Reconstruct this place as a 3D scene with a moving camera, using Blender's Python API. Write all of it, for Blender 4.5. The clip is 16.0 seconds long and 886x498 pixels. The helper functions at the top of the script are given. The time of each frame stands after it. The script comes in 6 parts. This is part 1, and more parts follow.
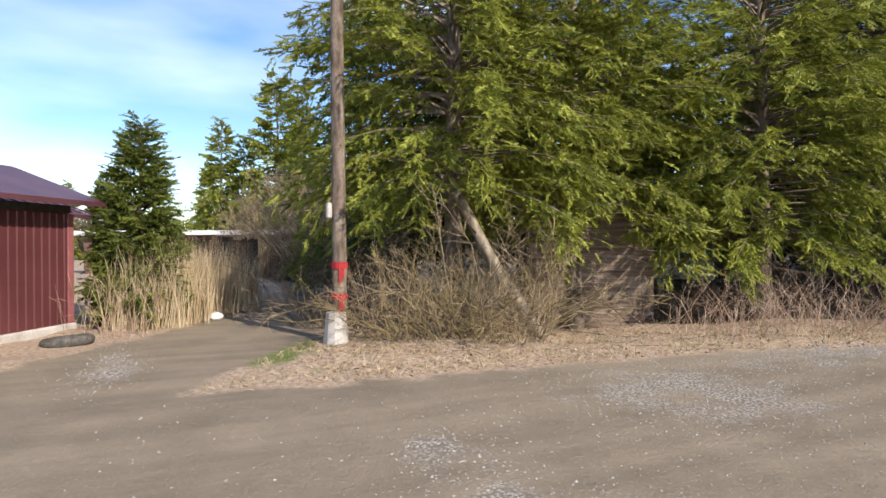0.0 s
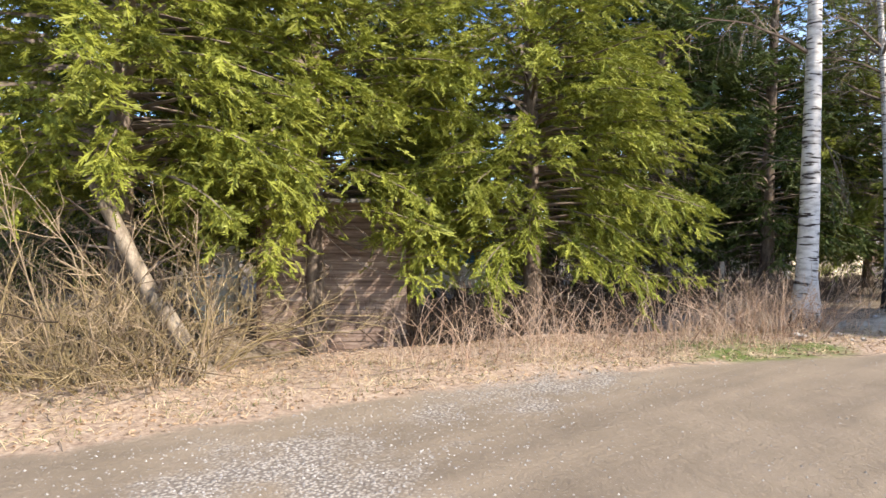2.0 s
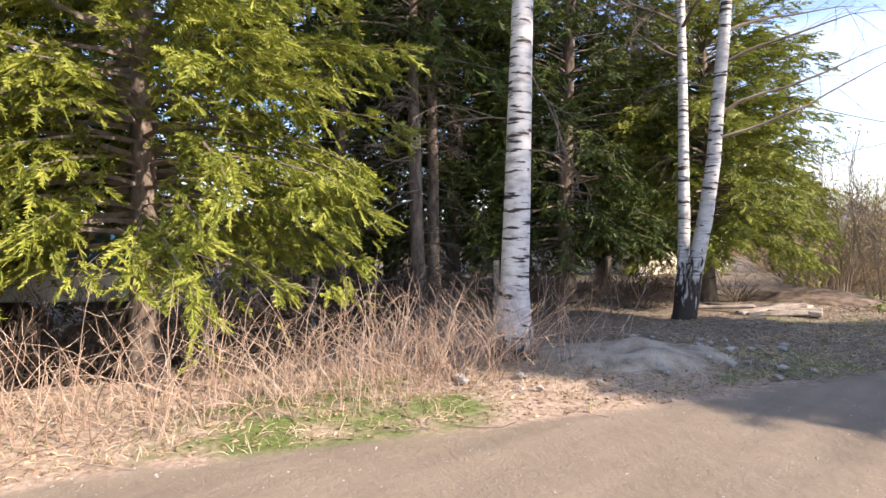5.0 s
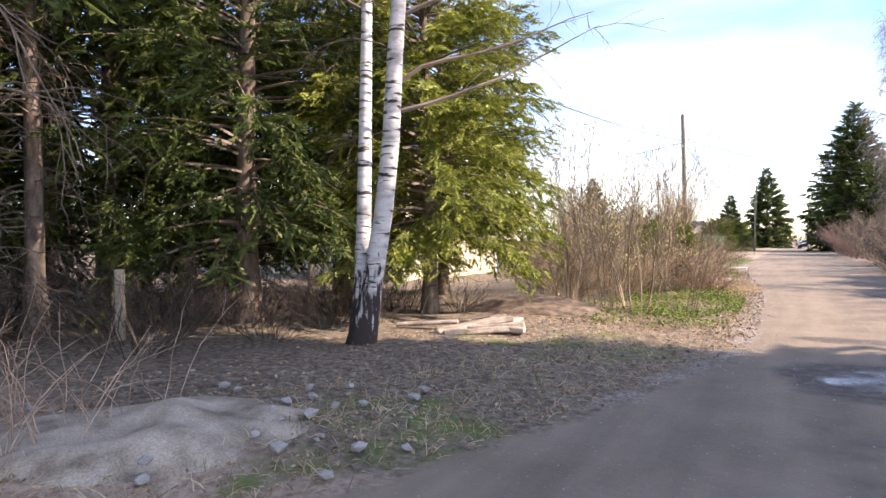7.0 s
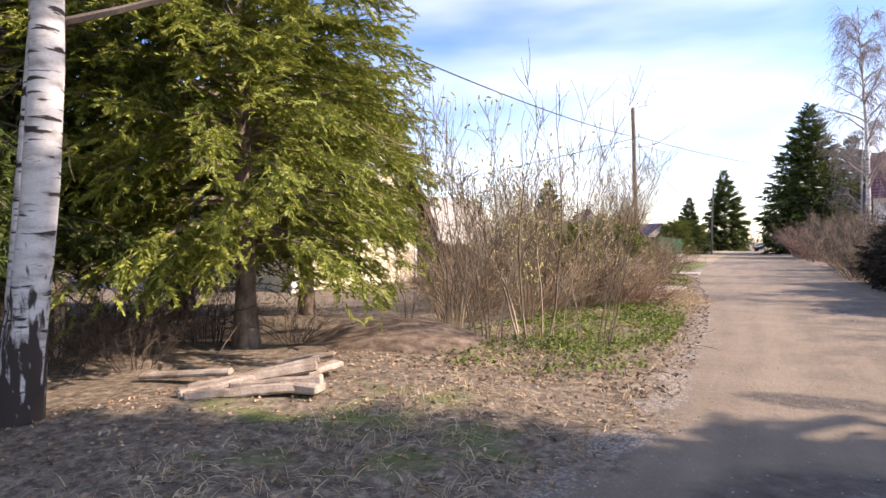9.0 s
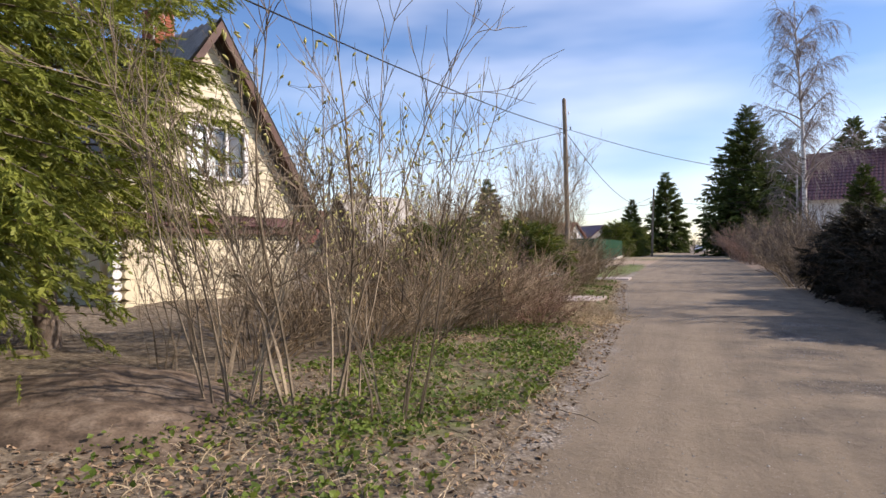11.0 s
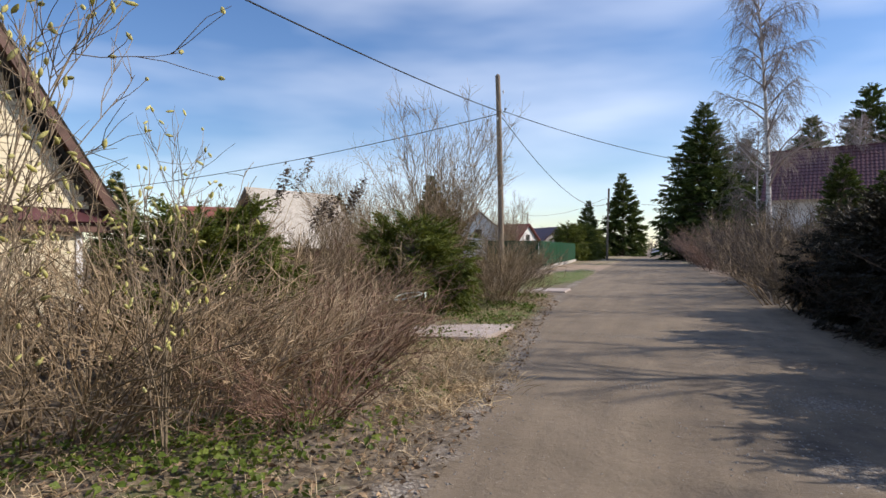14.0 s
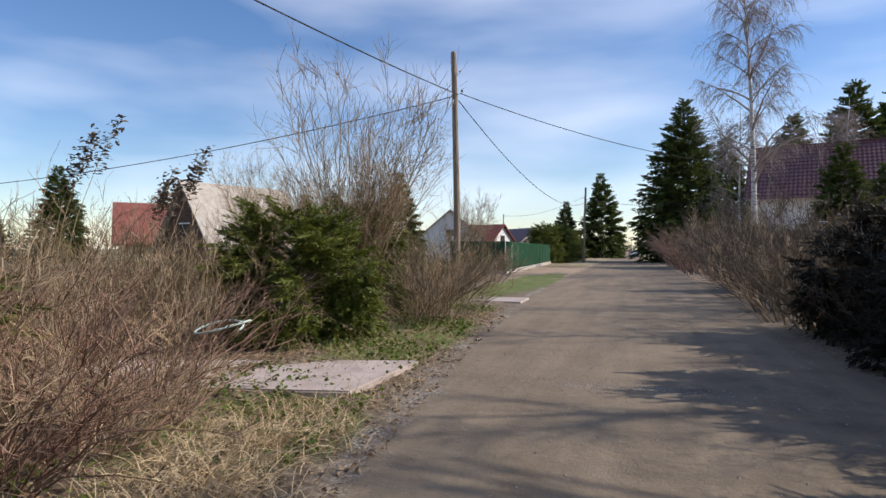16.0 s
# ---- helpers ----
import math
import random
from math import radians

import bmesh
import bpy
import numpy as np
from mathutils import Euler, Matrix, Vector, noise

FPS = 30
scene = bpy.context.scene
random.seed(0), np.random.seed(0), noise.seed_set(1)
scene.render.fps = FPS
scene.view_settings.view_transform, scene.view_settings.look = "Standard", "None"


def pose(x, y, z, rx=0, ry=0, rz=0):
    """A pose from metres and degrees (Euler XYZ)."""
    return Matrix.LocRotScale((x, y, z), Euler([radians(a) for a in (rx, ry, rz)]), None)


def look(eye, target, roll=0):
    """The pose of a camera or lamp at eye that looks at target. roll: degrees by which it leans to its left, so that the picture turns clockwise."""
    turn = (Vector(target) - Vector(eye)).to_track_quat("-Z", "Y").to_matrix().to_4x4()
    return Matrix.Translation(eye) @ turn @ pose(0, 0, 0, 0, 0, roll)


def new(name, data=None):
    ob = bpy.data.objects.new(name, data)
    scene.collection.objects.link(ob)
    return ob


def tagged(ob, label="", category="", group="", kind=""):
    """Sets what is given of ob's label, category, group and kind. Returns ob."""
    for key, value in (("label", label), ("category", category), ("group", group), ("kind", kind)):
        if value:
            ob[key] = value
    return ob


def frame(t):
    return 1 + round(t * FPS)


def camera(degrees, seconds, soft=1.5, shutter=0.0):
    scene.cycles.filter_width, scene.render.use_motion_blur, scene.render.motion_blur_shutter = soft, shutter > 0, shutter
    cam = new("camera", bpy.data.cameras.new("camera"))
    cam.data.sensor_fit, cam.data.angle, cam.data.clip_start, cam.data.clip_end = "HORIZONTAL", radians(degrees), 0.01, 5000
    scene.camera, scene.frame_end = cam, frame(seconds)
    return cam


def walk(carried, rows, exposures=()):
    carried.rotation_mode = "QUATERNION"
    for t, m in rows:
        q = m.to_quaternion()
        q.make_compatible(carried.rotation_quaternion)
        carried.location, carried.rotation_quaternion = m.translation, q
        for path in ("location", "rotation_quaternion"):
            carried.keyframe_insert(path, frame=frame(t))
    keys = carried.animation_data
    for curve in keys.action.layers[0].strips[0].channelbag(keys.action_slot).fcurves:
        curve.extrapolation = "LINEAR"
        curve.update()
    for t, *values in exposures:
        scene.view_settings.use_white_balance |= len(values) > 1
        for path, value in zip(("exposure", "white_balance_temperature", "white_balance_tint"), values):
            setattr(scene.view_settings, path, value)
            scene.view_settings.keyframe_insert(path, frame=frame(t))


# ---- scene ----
cam = camera(73.78, 16.0)
PATH = [
    (0.0, pose(0.616, -10.270, 1.486, 89.57, 0.17, 66.98)),
    (0.5, pose(0.337, -9.433, 1.501, 89.63, 0.16, 63.80)),
    (1.0, pose(0.153, -8.632, 1.506, 89.74, 0.16, 59.15)),
    (1.5, pose(-0.043, -7.791, 1.505, 89.69, 0.19, 57.25)),
    (2.0, pose(-0.228, -7.021, 1.512, 89.79, 0.14, 53.78)),
    (2.5, pose(-0.407, -6.237, 1.511, 89.68, 0.01, 53.16)),
    (3.0, pose(-0.445, -5.352, 1.523, 89.78, 0.07, 52.30)),
    (5.5, pose(0.000, -0.000, 1.506, 89.07, 0.42, 43.45)),
    (6.0, pose(0.073, 1.002, 1.512, 89.22, 0.39, 37.45)),
    (6.5, pose(0.101, 1.947, 1.503, 89.22, 0.27, 34.57)),
    (7.0, pose(0.201, 2.954, 1.501, 89.27, 0.23, 30.87)),
    (7.5, pose(0.319, 3.978, 1.504, 89.33, 0.32, 29.72)),
    (8.0, pose(0.339, 4.932, 1.505, 89.45, 0.33, 28.98)),
    (8.5, pose(0.300, 5.943, 1.503, 89.46, 0.30, 28.87)),
    (9.0, pose(0.307, 6.977, 1.505, 89.58, 0.38, 27.74)),
    (11.5, pose(0.720, 12.011, 1.492, 89.73, 0.23, 21.76)),
    (12.0, pose(0.779, 13.042, 1.490, 89.77, 0.15, 20.33)),
    (12.5, pose(0.735, 14.108, 1.495, 89.79, 0.04, 19.93)),
    (13.0, pose(0.768, 15.110, 1.503, 89.83, 0.00, 19.67)),
    (13.5, pose(0.774, 16.095, 1.513, 89.87, 0.05, 19.68)),
    (14.0, pose(0.807, 17.067, 1.515, 89.92, 0.08, 19.63)),
    (14.5, pose(0.853, 18.090, 1.520, 89.90, 0.02, 19.62)),
    (15.0, pose(0.949, 19.063, 1.512, 89.96, -0.07, 18.70)),
    (15.5, pose(0.978, 20.000, 1.506, 89.96, -0.16, 18.31)),
    (16.0, pose(0.978, 20.891, 1.508, 90.05, -0.06, 17.87)),
]
EXPOSURES = [(0, 0.45, 6750, 12), (1.0, 0.75, 6800, 13), (3, 1.1, 6900, 15), (5.5, 1.15, 7100, 22), (7, 1.35, 7250, 25), (8.5, 1.1, 7250, 26), (9.2, 0.9, 7200, 25), (11.5, 0.1, 6800, 18), (13, 0.0, 6750, 15), (16, -0.05, 6750, 15)]
walk(cam, PATH, EXPOSURES)

# ---- world and sun ----
SUN_AZ = math.atan2(0.94, 0.33)          # clockwise from +y
SUN_EL = radians(35)
world = bpy.data.worlds.new("sky")
scene.world = world
world.use_nodes = True
_n, _l = world.node_tree.nodes, world.node_tree.links
_bg = _n["Background"]
_sky = _n.new("ShaderNodeTexSky")
_sky.sky_type = "NISHITA"
_sky.sun_disc = False
_sky.sun_elevation = SUN_EL
_sky.sun_rotation = SUN_AZ
_sky.air_density, _sky.dust_density, _sky.ozone_density = 1.0, 0.35, 2.6
_tc = _n.new("ShaderNodeTexCoord")
_mp = _n.new("ShaderNodeMapping")
_mp.inputs["Scale"].default_value = (0.9, 1.2, 4.0)
_mp.inputs["Rotation"].default_value = (0.25, 0.1, 0.5)
_nz = _n.new("ShaderNodeTexNoise")
_nz.inputs["Scale"].default_value = 1.7
_nz.inputs["Detail"].default_value = 4.0
_nz.inputs["Roughness"].default_value = 0.45
_rmp = _n.new("ShaderNodeMapRange")
_rmp.inputs["From Min"].default_value = 0.43
_rmp.inputs["From Max"].default_value = 0.80
_rmp.inputs["To Max"].default_value = 0.46
_mix = _n.new("ShaderNodeMix")
_mix.data_type = "RGBA"
_mix.inputs["B"].default_value = (9.5, 10.2, 11.0, 1)
_l.new(_tc.outputs["Generated"], _mp.inputs["Vector"])
_l.new(_mp.outputs["Vector"], _nz.inputs["Vector"])
_l.new(_nz.outputs["Fac"], _rmp.inputs["Value"])
_l.new(_rmp.outputs["Result"], _mix.inputs["Factor"])
_hs = _n.new("ShaderNodeHueSaturation")
_hs.inputs["Saturation"].default_value = 1.2
_hs.inputs["Hue"].default_value = 0.506
_l.new(_sky.outputs["Color"], _hs.inputs["Color"])
_l.new(_hs.outputs["Color"], _mix.inputs["A"])
_l.new(_mix.outputs["Result"], _bg.inputs["Color"])
_bg.inputs["Strength"].default_value = 0.16

sun = new("sun", bpy.data.lights.new("sun", "SUN"))
sun.data.energy = 4.6
sun.data.angle = radians(0.55)
sun.data.color = (1.0, 0.93, 0.82)
_sd = Vector((math.sin(SUN_AZ) * math.cos(SUN_EL), math.cos(SUN_AZ) * math.cos(SUN_EL), math.sin(SUN_EL)))
sun.matrix_world = look(_sd * 80, (0, 0, 0))

# ---- materials ----
def material(name, colours, scale=8.0, rough=0.9, bump=0.3, detail=6.0, stretch=(1, 1, 1), metal=0.0, fine=0.25,
             fine_scale=60.0, spread=(0.3, 0.7), random_value=0.0, translucent=0.0, coords="Object", bump_scale=None, dist=0.02):
    """A surface whose colour wanders between the colours given, at a coarse and a fine scale, with relief."""
    m = bpy.data.materials.new(name)
    m.use_nodes = True
    n, l = m.node_tree.nodes, m.node_tree.links
    b = n["Principled BSDF"]
    tc, mp = n.new("ShaderNodeTexCoord"), n.new("ShaderNodeMapping")
    mp.inputs["Scale"].default_value = stretch
    l.new(tc.outputs[coords], mp.inputs["Vector"])
    nz = n.new("ShaderNodeTexNoise")
    nz.inputs["Scale"].default_value, nz.inputs["Detail"].default_value = scale, detail
    l.new(mp.outputs["Vector"], nz.inputs["Vector"])
    ramp = n.new("ShaderNodeValToRGB")
    e = ramp.color_ramp.elements
    while len(e) < len(colours):
        e.new(0.5)
    for i, c in enumerate(colours):
        e[i].position = spread[0] + (spread[1] - spread[0]) * i / max(1, len(colours) - 1)
        e[i].color = (*c, 1)
    l.new(nz.outputs["Fac"], ramp.inputs["Fac"])
    fz = n.new("ShaderNodeTexNoise")
    fz.inputs["Scale"].default_value, fz.inputs["Detail"].default_value = fine_scale, 3.0
    l.new(mp.outputs["Vector"], fz.inputs["Vector"])
    fr = n.new("ShaderNodeMapRange")
    fr.inputs["From Min"].default_value, fr.inputs["From Max"].default_value = 0.3, 0.7
    fr.inputs["To Min"].default_value, fr.inputs["To Max"].default_value = 1 - fine, 1 + fine
    l.new(fz.outputs["Fac"], fr.inputs["Value"])
    val = fr.outputs["Result"]
    if random_value:
        oi, gi = n.new("ShaderNodeObjectInfo"), n.new("ShaderNodeNewGeometry")
        ad = n.new("ShaderNodeMath")
        ad.operation = "ADD"
        l.new(oi.outputs["Random"], ad.inputs[0])
        l.new(gi.outputs["Random Per Island"], ad.inputs[1])
        rr = n.new("ShaderNodeMapRange")
        rr.inputs["From Max"].default_value = 2.0
        rr.inputs["To Min"].default_value, rr.inputs["To Max"].default_value = 1 - random_value, 1 + random_value
        l.new(ad.outputs[0], rr.inputs["Value"])
        mu = n.new("ShaderNodeMath")
        mu.operation = "MULTIPLY"
        l.new(val, mu.inputs[0])
        l.new(rr.outputs["Result"], mu.inputs[1])
        val = mu.outputs[0]
    hs = n.new("ShaderNodeHueSaturation")
    l.new(ramp.outputs["Color"], hs.inputs["Color"])
    l.new(val, hs.inputs["Value"])
    l.new(hs.outputs["Color"], b.inputs["Base Color"])
    b.inputs["Roughness"].default_value = rough
    b.inputs["Metallic"].default_value = metal
    b.inputs["Specular IOR Level"].default_value = 0.3
    if bump:
        bp = n.new("ShaderNodeBump")
        bp.inputs["Strength"].default_value, bp.inputs["Distance"].default_value = bump, dist
        bz = nz
        if bump_scale:
            bz = n.new("ShaderNodeTexNoise")
            bz.inputs["Scale"].default_value, bz.inputs["Detail"].default_value = bump_scale, 5.0
            l.new(mp.outputs["Vector"], bz.inputs["Vector"])
        l.new(bz.outputs["Fac"], bp.inputs["Height"])
        l.new(bp.outputs["Normal"], b.inputs["Normal"])
    if translucent:
        tr, mx = n.new("ShaderNodeBsdfTranslucent"), n.new("ShaderNodeMixShader")
        l.new(hs.outputs["Color"], tr.inputs["Color"])
        mx.inputs["Fac"].default_value = translucent
        l.new(b.outputs["BSDF"], mx.inputs[1])
        l.new(tr.outputs["BSDF"], mx.inputs[2])
        l.new(mx.outputs["Shader"], n["Material Output"].inputs["Surface"])
    return m


def needle_material(name, dark, mid, light):
    """Needles: the tone of each spray comes with the mesh, the clumps wander slowly through the crown."""
    m = material(name, [dark, mid], scale=0.9, rough=0.55, bump=0, fine=0.18, fine_scale=9.0, translucent=0.25)
    n, l = m.node_tree.nodes, m.node_tree.links
    at, hs = n.new("ShaderNodeAttribute"), None
    at.attribute_name = "tone"
    for q in n:
        if q.type == "HUE_SAT":
            hs = q
    mx = n.new("ShaderNodeMix")
    mx.data_type = "RGBA"
    src = hs.inputs["Color"].links[0].from_socket
    l.new(at.outputs["Fac"], mx.inputs["Factor"])
    l.new(src, mx.inputs["A"])
    mx.inputs["B"].default_value = (*light, 1)
    l.new(mx.outputs["Result"], hs.inputs["Color"])
    return m


def birch_material(foot):
    """White bark with dark dashes across it, and black fissured bark about the foot."""
    m = material("birch_bark", [(0.30, 0.28, 0.26), (0.56, 0.54, 0.51), (0.66, 0.64, 0.61)], scale=5, rough=0.75, bump=0.25, fine=0.12, stretch=(1, 1, 2.5))
    n, l = m.node_tree.nodes, m.node_tree.links
    b = n["Principled BSDF"]
    src = b.inputs["Base Color"].links[0].from_socket
    tc, mp, nz = n.new("ShaderNodeTexCoord"), n.new("ShaderNodeMapping"), n.new("ShaderNodeTexNoise")
    mp.inputs["Scale"].default_value = (2.6, 2.6, 15.0)
    l.new(tc.outputs["Object"], mp.inputs["Vector"])
    l.new(mp.outputs["Vector"], nz.inputs["Vector"])
    nz.inputs["Scale"].default_value, nz.inputs["Detail"].default_value = 1.3, 7.0
    st = n.new("ShaderNodeMapRange")
    st.inputs["From Min"].default_value, st.inputs["From Max"].default_value = 0.56, 0.62
    l.new(nz.outputs["Fac"], st.inputs["Value"])
    # foot
    sp, n2, ad, ft = n.new("ShaderNodeSeparateXYZ"), n.new("ShaderNodeTexNoise"), n.new("ShaderNodeMath"), n.new("ShaderNodeMapRange")
    mp2 = n.new("ShaderNodeMapping")
    mp2.inputs["Scale"].default_value = (9, 9, 2.2)
    l.new(tc.outputs["Object"], mp2.inputs["Vector"])
    l.new(mp2.outputs["Vector"], n2.inputs["Vector"])
    n2.inputs["Scale"].default_value, n2.inputs["Detail"].default_value = 1.6, 5.0
    l.new(tc.outputs["Object"], sp.inputs[0])
    ad.operation = "MULTIPLY_ADD"
    l.new(n2.outputs["Fac"], ad.inputs[0])
    ad.inputs[1].default_value = -foot * 3.6
    l.new(sp.outputs["Z"], ad.inputs[2])
    ft.inputs["From Min"].default_value, ft.inputs["From Max"].default_value = -foot, -foot * 1.3
    l.new(ad.outputs[0], ft.inputs["Value"])
    mx = n.new("ShaderNodeMath")
    mx.operation = "MAXIMUM"
    l.new(st.outputs["Result"], mx.inputs[0])
    l.new(ft.outputs["Result"], mx.inputs[1])
    mc = n.new("ShaderNodeMix")
    mc.data_type = "RGBA"
    l.new(mx.outputs[0], mc.inputs["Factor"])
    l.new(src, mc.inputs["A"])
    mc.inputs["B"].default_value = (0.045, 0.035, 0.03, 1)
    l.new(mc.outputs["Result"], b.inputs["Base Color"])
    return m


def ground_material():
    """One sheet: packed earth road, pale gravel, leaf litter, dry grass and fresh green, laid out by the sheet's own masks."""
    m = bpy.data.materials.new("ground")
    m.use_nodes = True
    n, l = m.node_tree.nodes, m.node_tree.links
    b = n["Principled BSDF"]
    tc = n.new("ShaderNodeTexCoord")

    def noise_node(scale, detail=6.0, rough=0.6, stretch=None):
        z = n.new("ShaderNodeTexNoise")
        z.inputs["Scale"].default_value, z.inputs["Detail"].default_value, z.inputs["Roughness"].default_value = scale, detail, rough
        if stretch:
            mp = n.new("ShaderNodeMapping")
            mp.inputs["Scale"].default_value = stretch
            l.new(tc.outputs["Object"], mp.inputs["Vector"])
            l.new(mp.outputs["Vector"], z.inputs["Vector"])
        else:
            l.new(tc.outputs["Object"], z.inputs["Vector"])
        return z.outputs["Fac"]

    def ramp(src, stops):
        r = n.new("ShaderNodeValToRGB")
        e = r.color_ramp.elements
        while len(e) < len(stops):
            e.new(0.5)
        for i, (p, c) in enumerate(stops):
            e[i].position, e[i].color = p, (*c, 1)
        l.new(src, r.inputs["Fac"])
        return r.outputs["Color"]

    def mix(f, a, c):
        x = n.new("ShaderNodeMix")
        x.data_type = "RGBA"
        l.new(f, x.inputs["Factor"])
        l.new(a, x.inputs["A"])
        l.new(c, x.inputs["B"])
        return x.outputs["Result"]

    def maths(op, a, c):
        x = n.new("ShaderNodeMath")
        x.operation = op
        for i, v in enumerate((a, c)):
            if isinstance(v, (int, float)):
                x.inputs[i].default_value = v
            else:
                l.new(v, x.inputs[i])
        return x.outputs[0]

    def step(src, lo, hi, top=1.0):
        x = n.new("ShaderNodeMapRange")
        x.inputs["From Min"].default_value, x.inputs["From Max"].default_value, x.inputs["To Max"].default_value = lo, hi, top
        l.new(src, x.inputs["Value"])
        return x.outputs["Result"]

    at = n.new("ShaderNodeAttribute")
    at.attribute_name = "mask"
    sp = n.new("ShaderNodeSeparateColor")
    l.new(at.outputs["Color"], sp.inputs["Color"])
    wob = maths("MULTIPLY", maths("SUBTRACT", noise_node(1.6, 8.0), 0.5), 0.9)
    road = step(maths("ADD", sp.outputs["Red"], wob), 0.40, 0.60)
    green = step(maths("ADD", sp.outputs["Green"], maths("MULTIPLY", wob, 1.6)), 0.38, 0.66)
    grav = step(maths("ADD", sp.outputs["Blue"], maths("MULTIPLY", wob, 1.7)), 0.42, 0.72)
    fine = noise_node(38.0, 4.0, 0.7)
    vor = n.new("ShaderNodeTexVoronoi")
    vor.inputs["Scale"].default_value = 34.0
    l.new(tc.outputs["Object"], vor.inputs["Vector"])
    litter = ramp(noise_node(14.0, 9.0, 0.75), [(0.28, (0.12, 0.082, 0.056)), (0.44, (0.30, 0.215, 0.15)), (0.56, (0.43, 0.325, 0.235)), (0.70, (0.56, 0.45, 0.34))])
    earth = ramp(noise_node(1.1, 9.0, 0.62), [(0.3, (0.155, 0.122, 0.084)), (0.5, (0.225, 0.178, 0.125)), (0.7, (0.285, 0.228, 0.163))])
    tracks = ramp(noise_node(1.0, 5.0, 0.55, (2.2, 0.16, 1)), [(0.35, (0.15, 0.118, 0.085)), (0.6, (0.27, 0.215, 0.15))])
    half = n.new("ShaderNodeValue")
    half.outputs[0].default_value = 0.45
    earth = mix(half.outputs[0], earth, tracks)
    stones = ramp(vor.outputs["Distance"], [(0.0, (0.50, 0.45, 0.38)), (0.35, (0.38, 0.34, 0.285)), (0.6, (0.19, 0.16, 0.13))])
    grit = step(fine, 0.56, 0.72, 0.75)
    earth = mix(grit, earth, stones)
    grass = ramp(noise_node(20.0, 6.0, 0.7), [(0.3, (0.06, 0.085, 0.02)), (0.55, (0.13, 0.17, 0.04)), (0.75, (0.26, 0.24, 0.10))])
    soil = ramp(noise_node(11.0, 9.0, 0.75), [(0.30, (0.035, 0.026, 0.018)), (0.45, (0.125, 0.096, 0.066)), (0.57, (0.25, 0.20, 0.14)), (0.70, (0.43, 0.37, 0.275))])
    litter = mix(step(maths("ADD", at.outputs["Alpha"], wob), 0.3, 0.7), litter, soil)
    col = mix(green, litter, grass)
    col = mix(road, col, earth)
    col = mix(grav, col, stones)
    at2 = n.new("ShaderNodeAttribute")
    at2.attribute_name = "damp"
    damp = step(maths("ADD", at2.outputs["Fac"], maths("MULTIPLY", wob, 1.3)), 0.35, 0.75)
    wet = step(maths("ADD", at2.outputs["Fac"], maths("MULTIPLY", wob, 0.7)), 0.86, 0.98)
    mud = ramp(noise_node(7.0, 8.0, 0.7), [(0.3, (0.055, 0.046, 0.038)), (0.55, (0.115, 0.095, 0.075)), (0.75, (0.20, 0.17, 0.14))])
    col = mix(damp, col, mud)
    l.new(col, b.inputs["Base Color"])
    rgh = n.new("ShaderNodeMapRange")
    rgh.inputs["To Min"].default_value, rgh.inputs["To Max"].default_value = 0.93, 0.12
    l.new(wet, rgh.inputs["Value"])
    l.new(rgh.outputs["Result"], b.inputs["Roughness"])
    b.inputs["Specular IOR Level"].default_value = 0.35
    hgt = maths("ADD", maths("MULTIPLY", noise_node(9.0, 8.0, 0.7), 1.0), maths("MULTIPLY", maths("MULTIPLY", vor.outputs["Distance"], -0.5), grav))
    bp = n.new("ShaderNodeBump")
    bp.inputs["Distance"].default_value = 0.05
    flat = n.new("ShaderNodeMapRange")
    flat.inputs["To Min"].default_value, flat.inputs["To Max"].default_value = 0.55, 0.06
    l.new(wet, flat.inputs["Value"])
    l.new(flat.outputs["Result"], bp.inputs["Strength"])
    l.new(hgt, bp.inputs["Height"])
    l.new(bp.outputs["Normal"], b.inputs["Normal"])
    return m


M_GROUND = ground_material()
M_NEEDLE = needle_material("spruce_needles", (0.10, 0.12, 0.018), (0.19, 0.222, 0.03), (0.38, 0.40, 0.066))
M_NEEDLE_OLIVE = needle_material("olive_spruce_needles", (0.09, 0.12, 0.02), (0.18, 0.215, 0.034), (0.36, 0.38, 0.07))
# shaded copy of the needles: grove shade and backlight put into the colour
M_NEEDLE_SHADED = needle_material("shaded_spruce_needles", (0.03, 0.05, 0.013), (0.06, 0.09, 0.02), (0.13, 0.165, 0.035))
M_NEEDLE_MID = needle_material("mid_spruce_needles", (0.045, 0.07, 0.014), (0.09, 0.125, 0.02), (0.22, 0.24, 0.04))
# near-black hedge needles: the hedge's own shade is put into the colour
M_HEDGE_SHADE = needle_material("hedge_needles_shade", (0.010, 0.011, 0.008), (0.022, 0.021, 0.014), (0.05, 0.045, 0.03))
M_BARK = material("spruce_bark", [(0.075, 0.055, 0.042), (0.17, 0.13, 0.10), (0.26, 0.21, 0.165)], scale=9, bump=0.8, stretch=(1, 1, 0.35))
M_BRANCH = material("dead_branch", [(0.11, 0.085, 0.065), (0.24, 0.195, 0.155)], scale=6, bump=0)
M_BIRCH = birch_material(0.35)
M_BIRCH_FOOT = birch_material(1.25)
M_TWIG = material("shrub_twig", [(0.11, 0.078, 0.05), (0.26, 0.195, 0.125), (0.40, 0.31, 0.20)], scale=2.5, bump=0, random_value=0.6)
M_STEM = material("shrub_stem", [(0.12, 0.092, 0.065), (0.23, 0.18, 0.125), (0.33, 0.27, 0.19)], scale=2.5, bump=0, random_value=0.5)
M_TWIG_GREEN = material("olive_shrub_twig", [(0.12, 0.092, 0.045), (0.235, 0.18, 0.09), (0.34, 0.265, 0.15)], scale=2.5, bump=0, random_value=0.35)
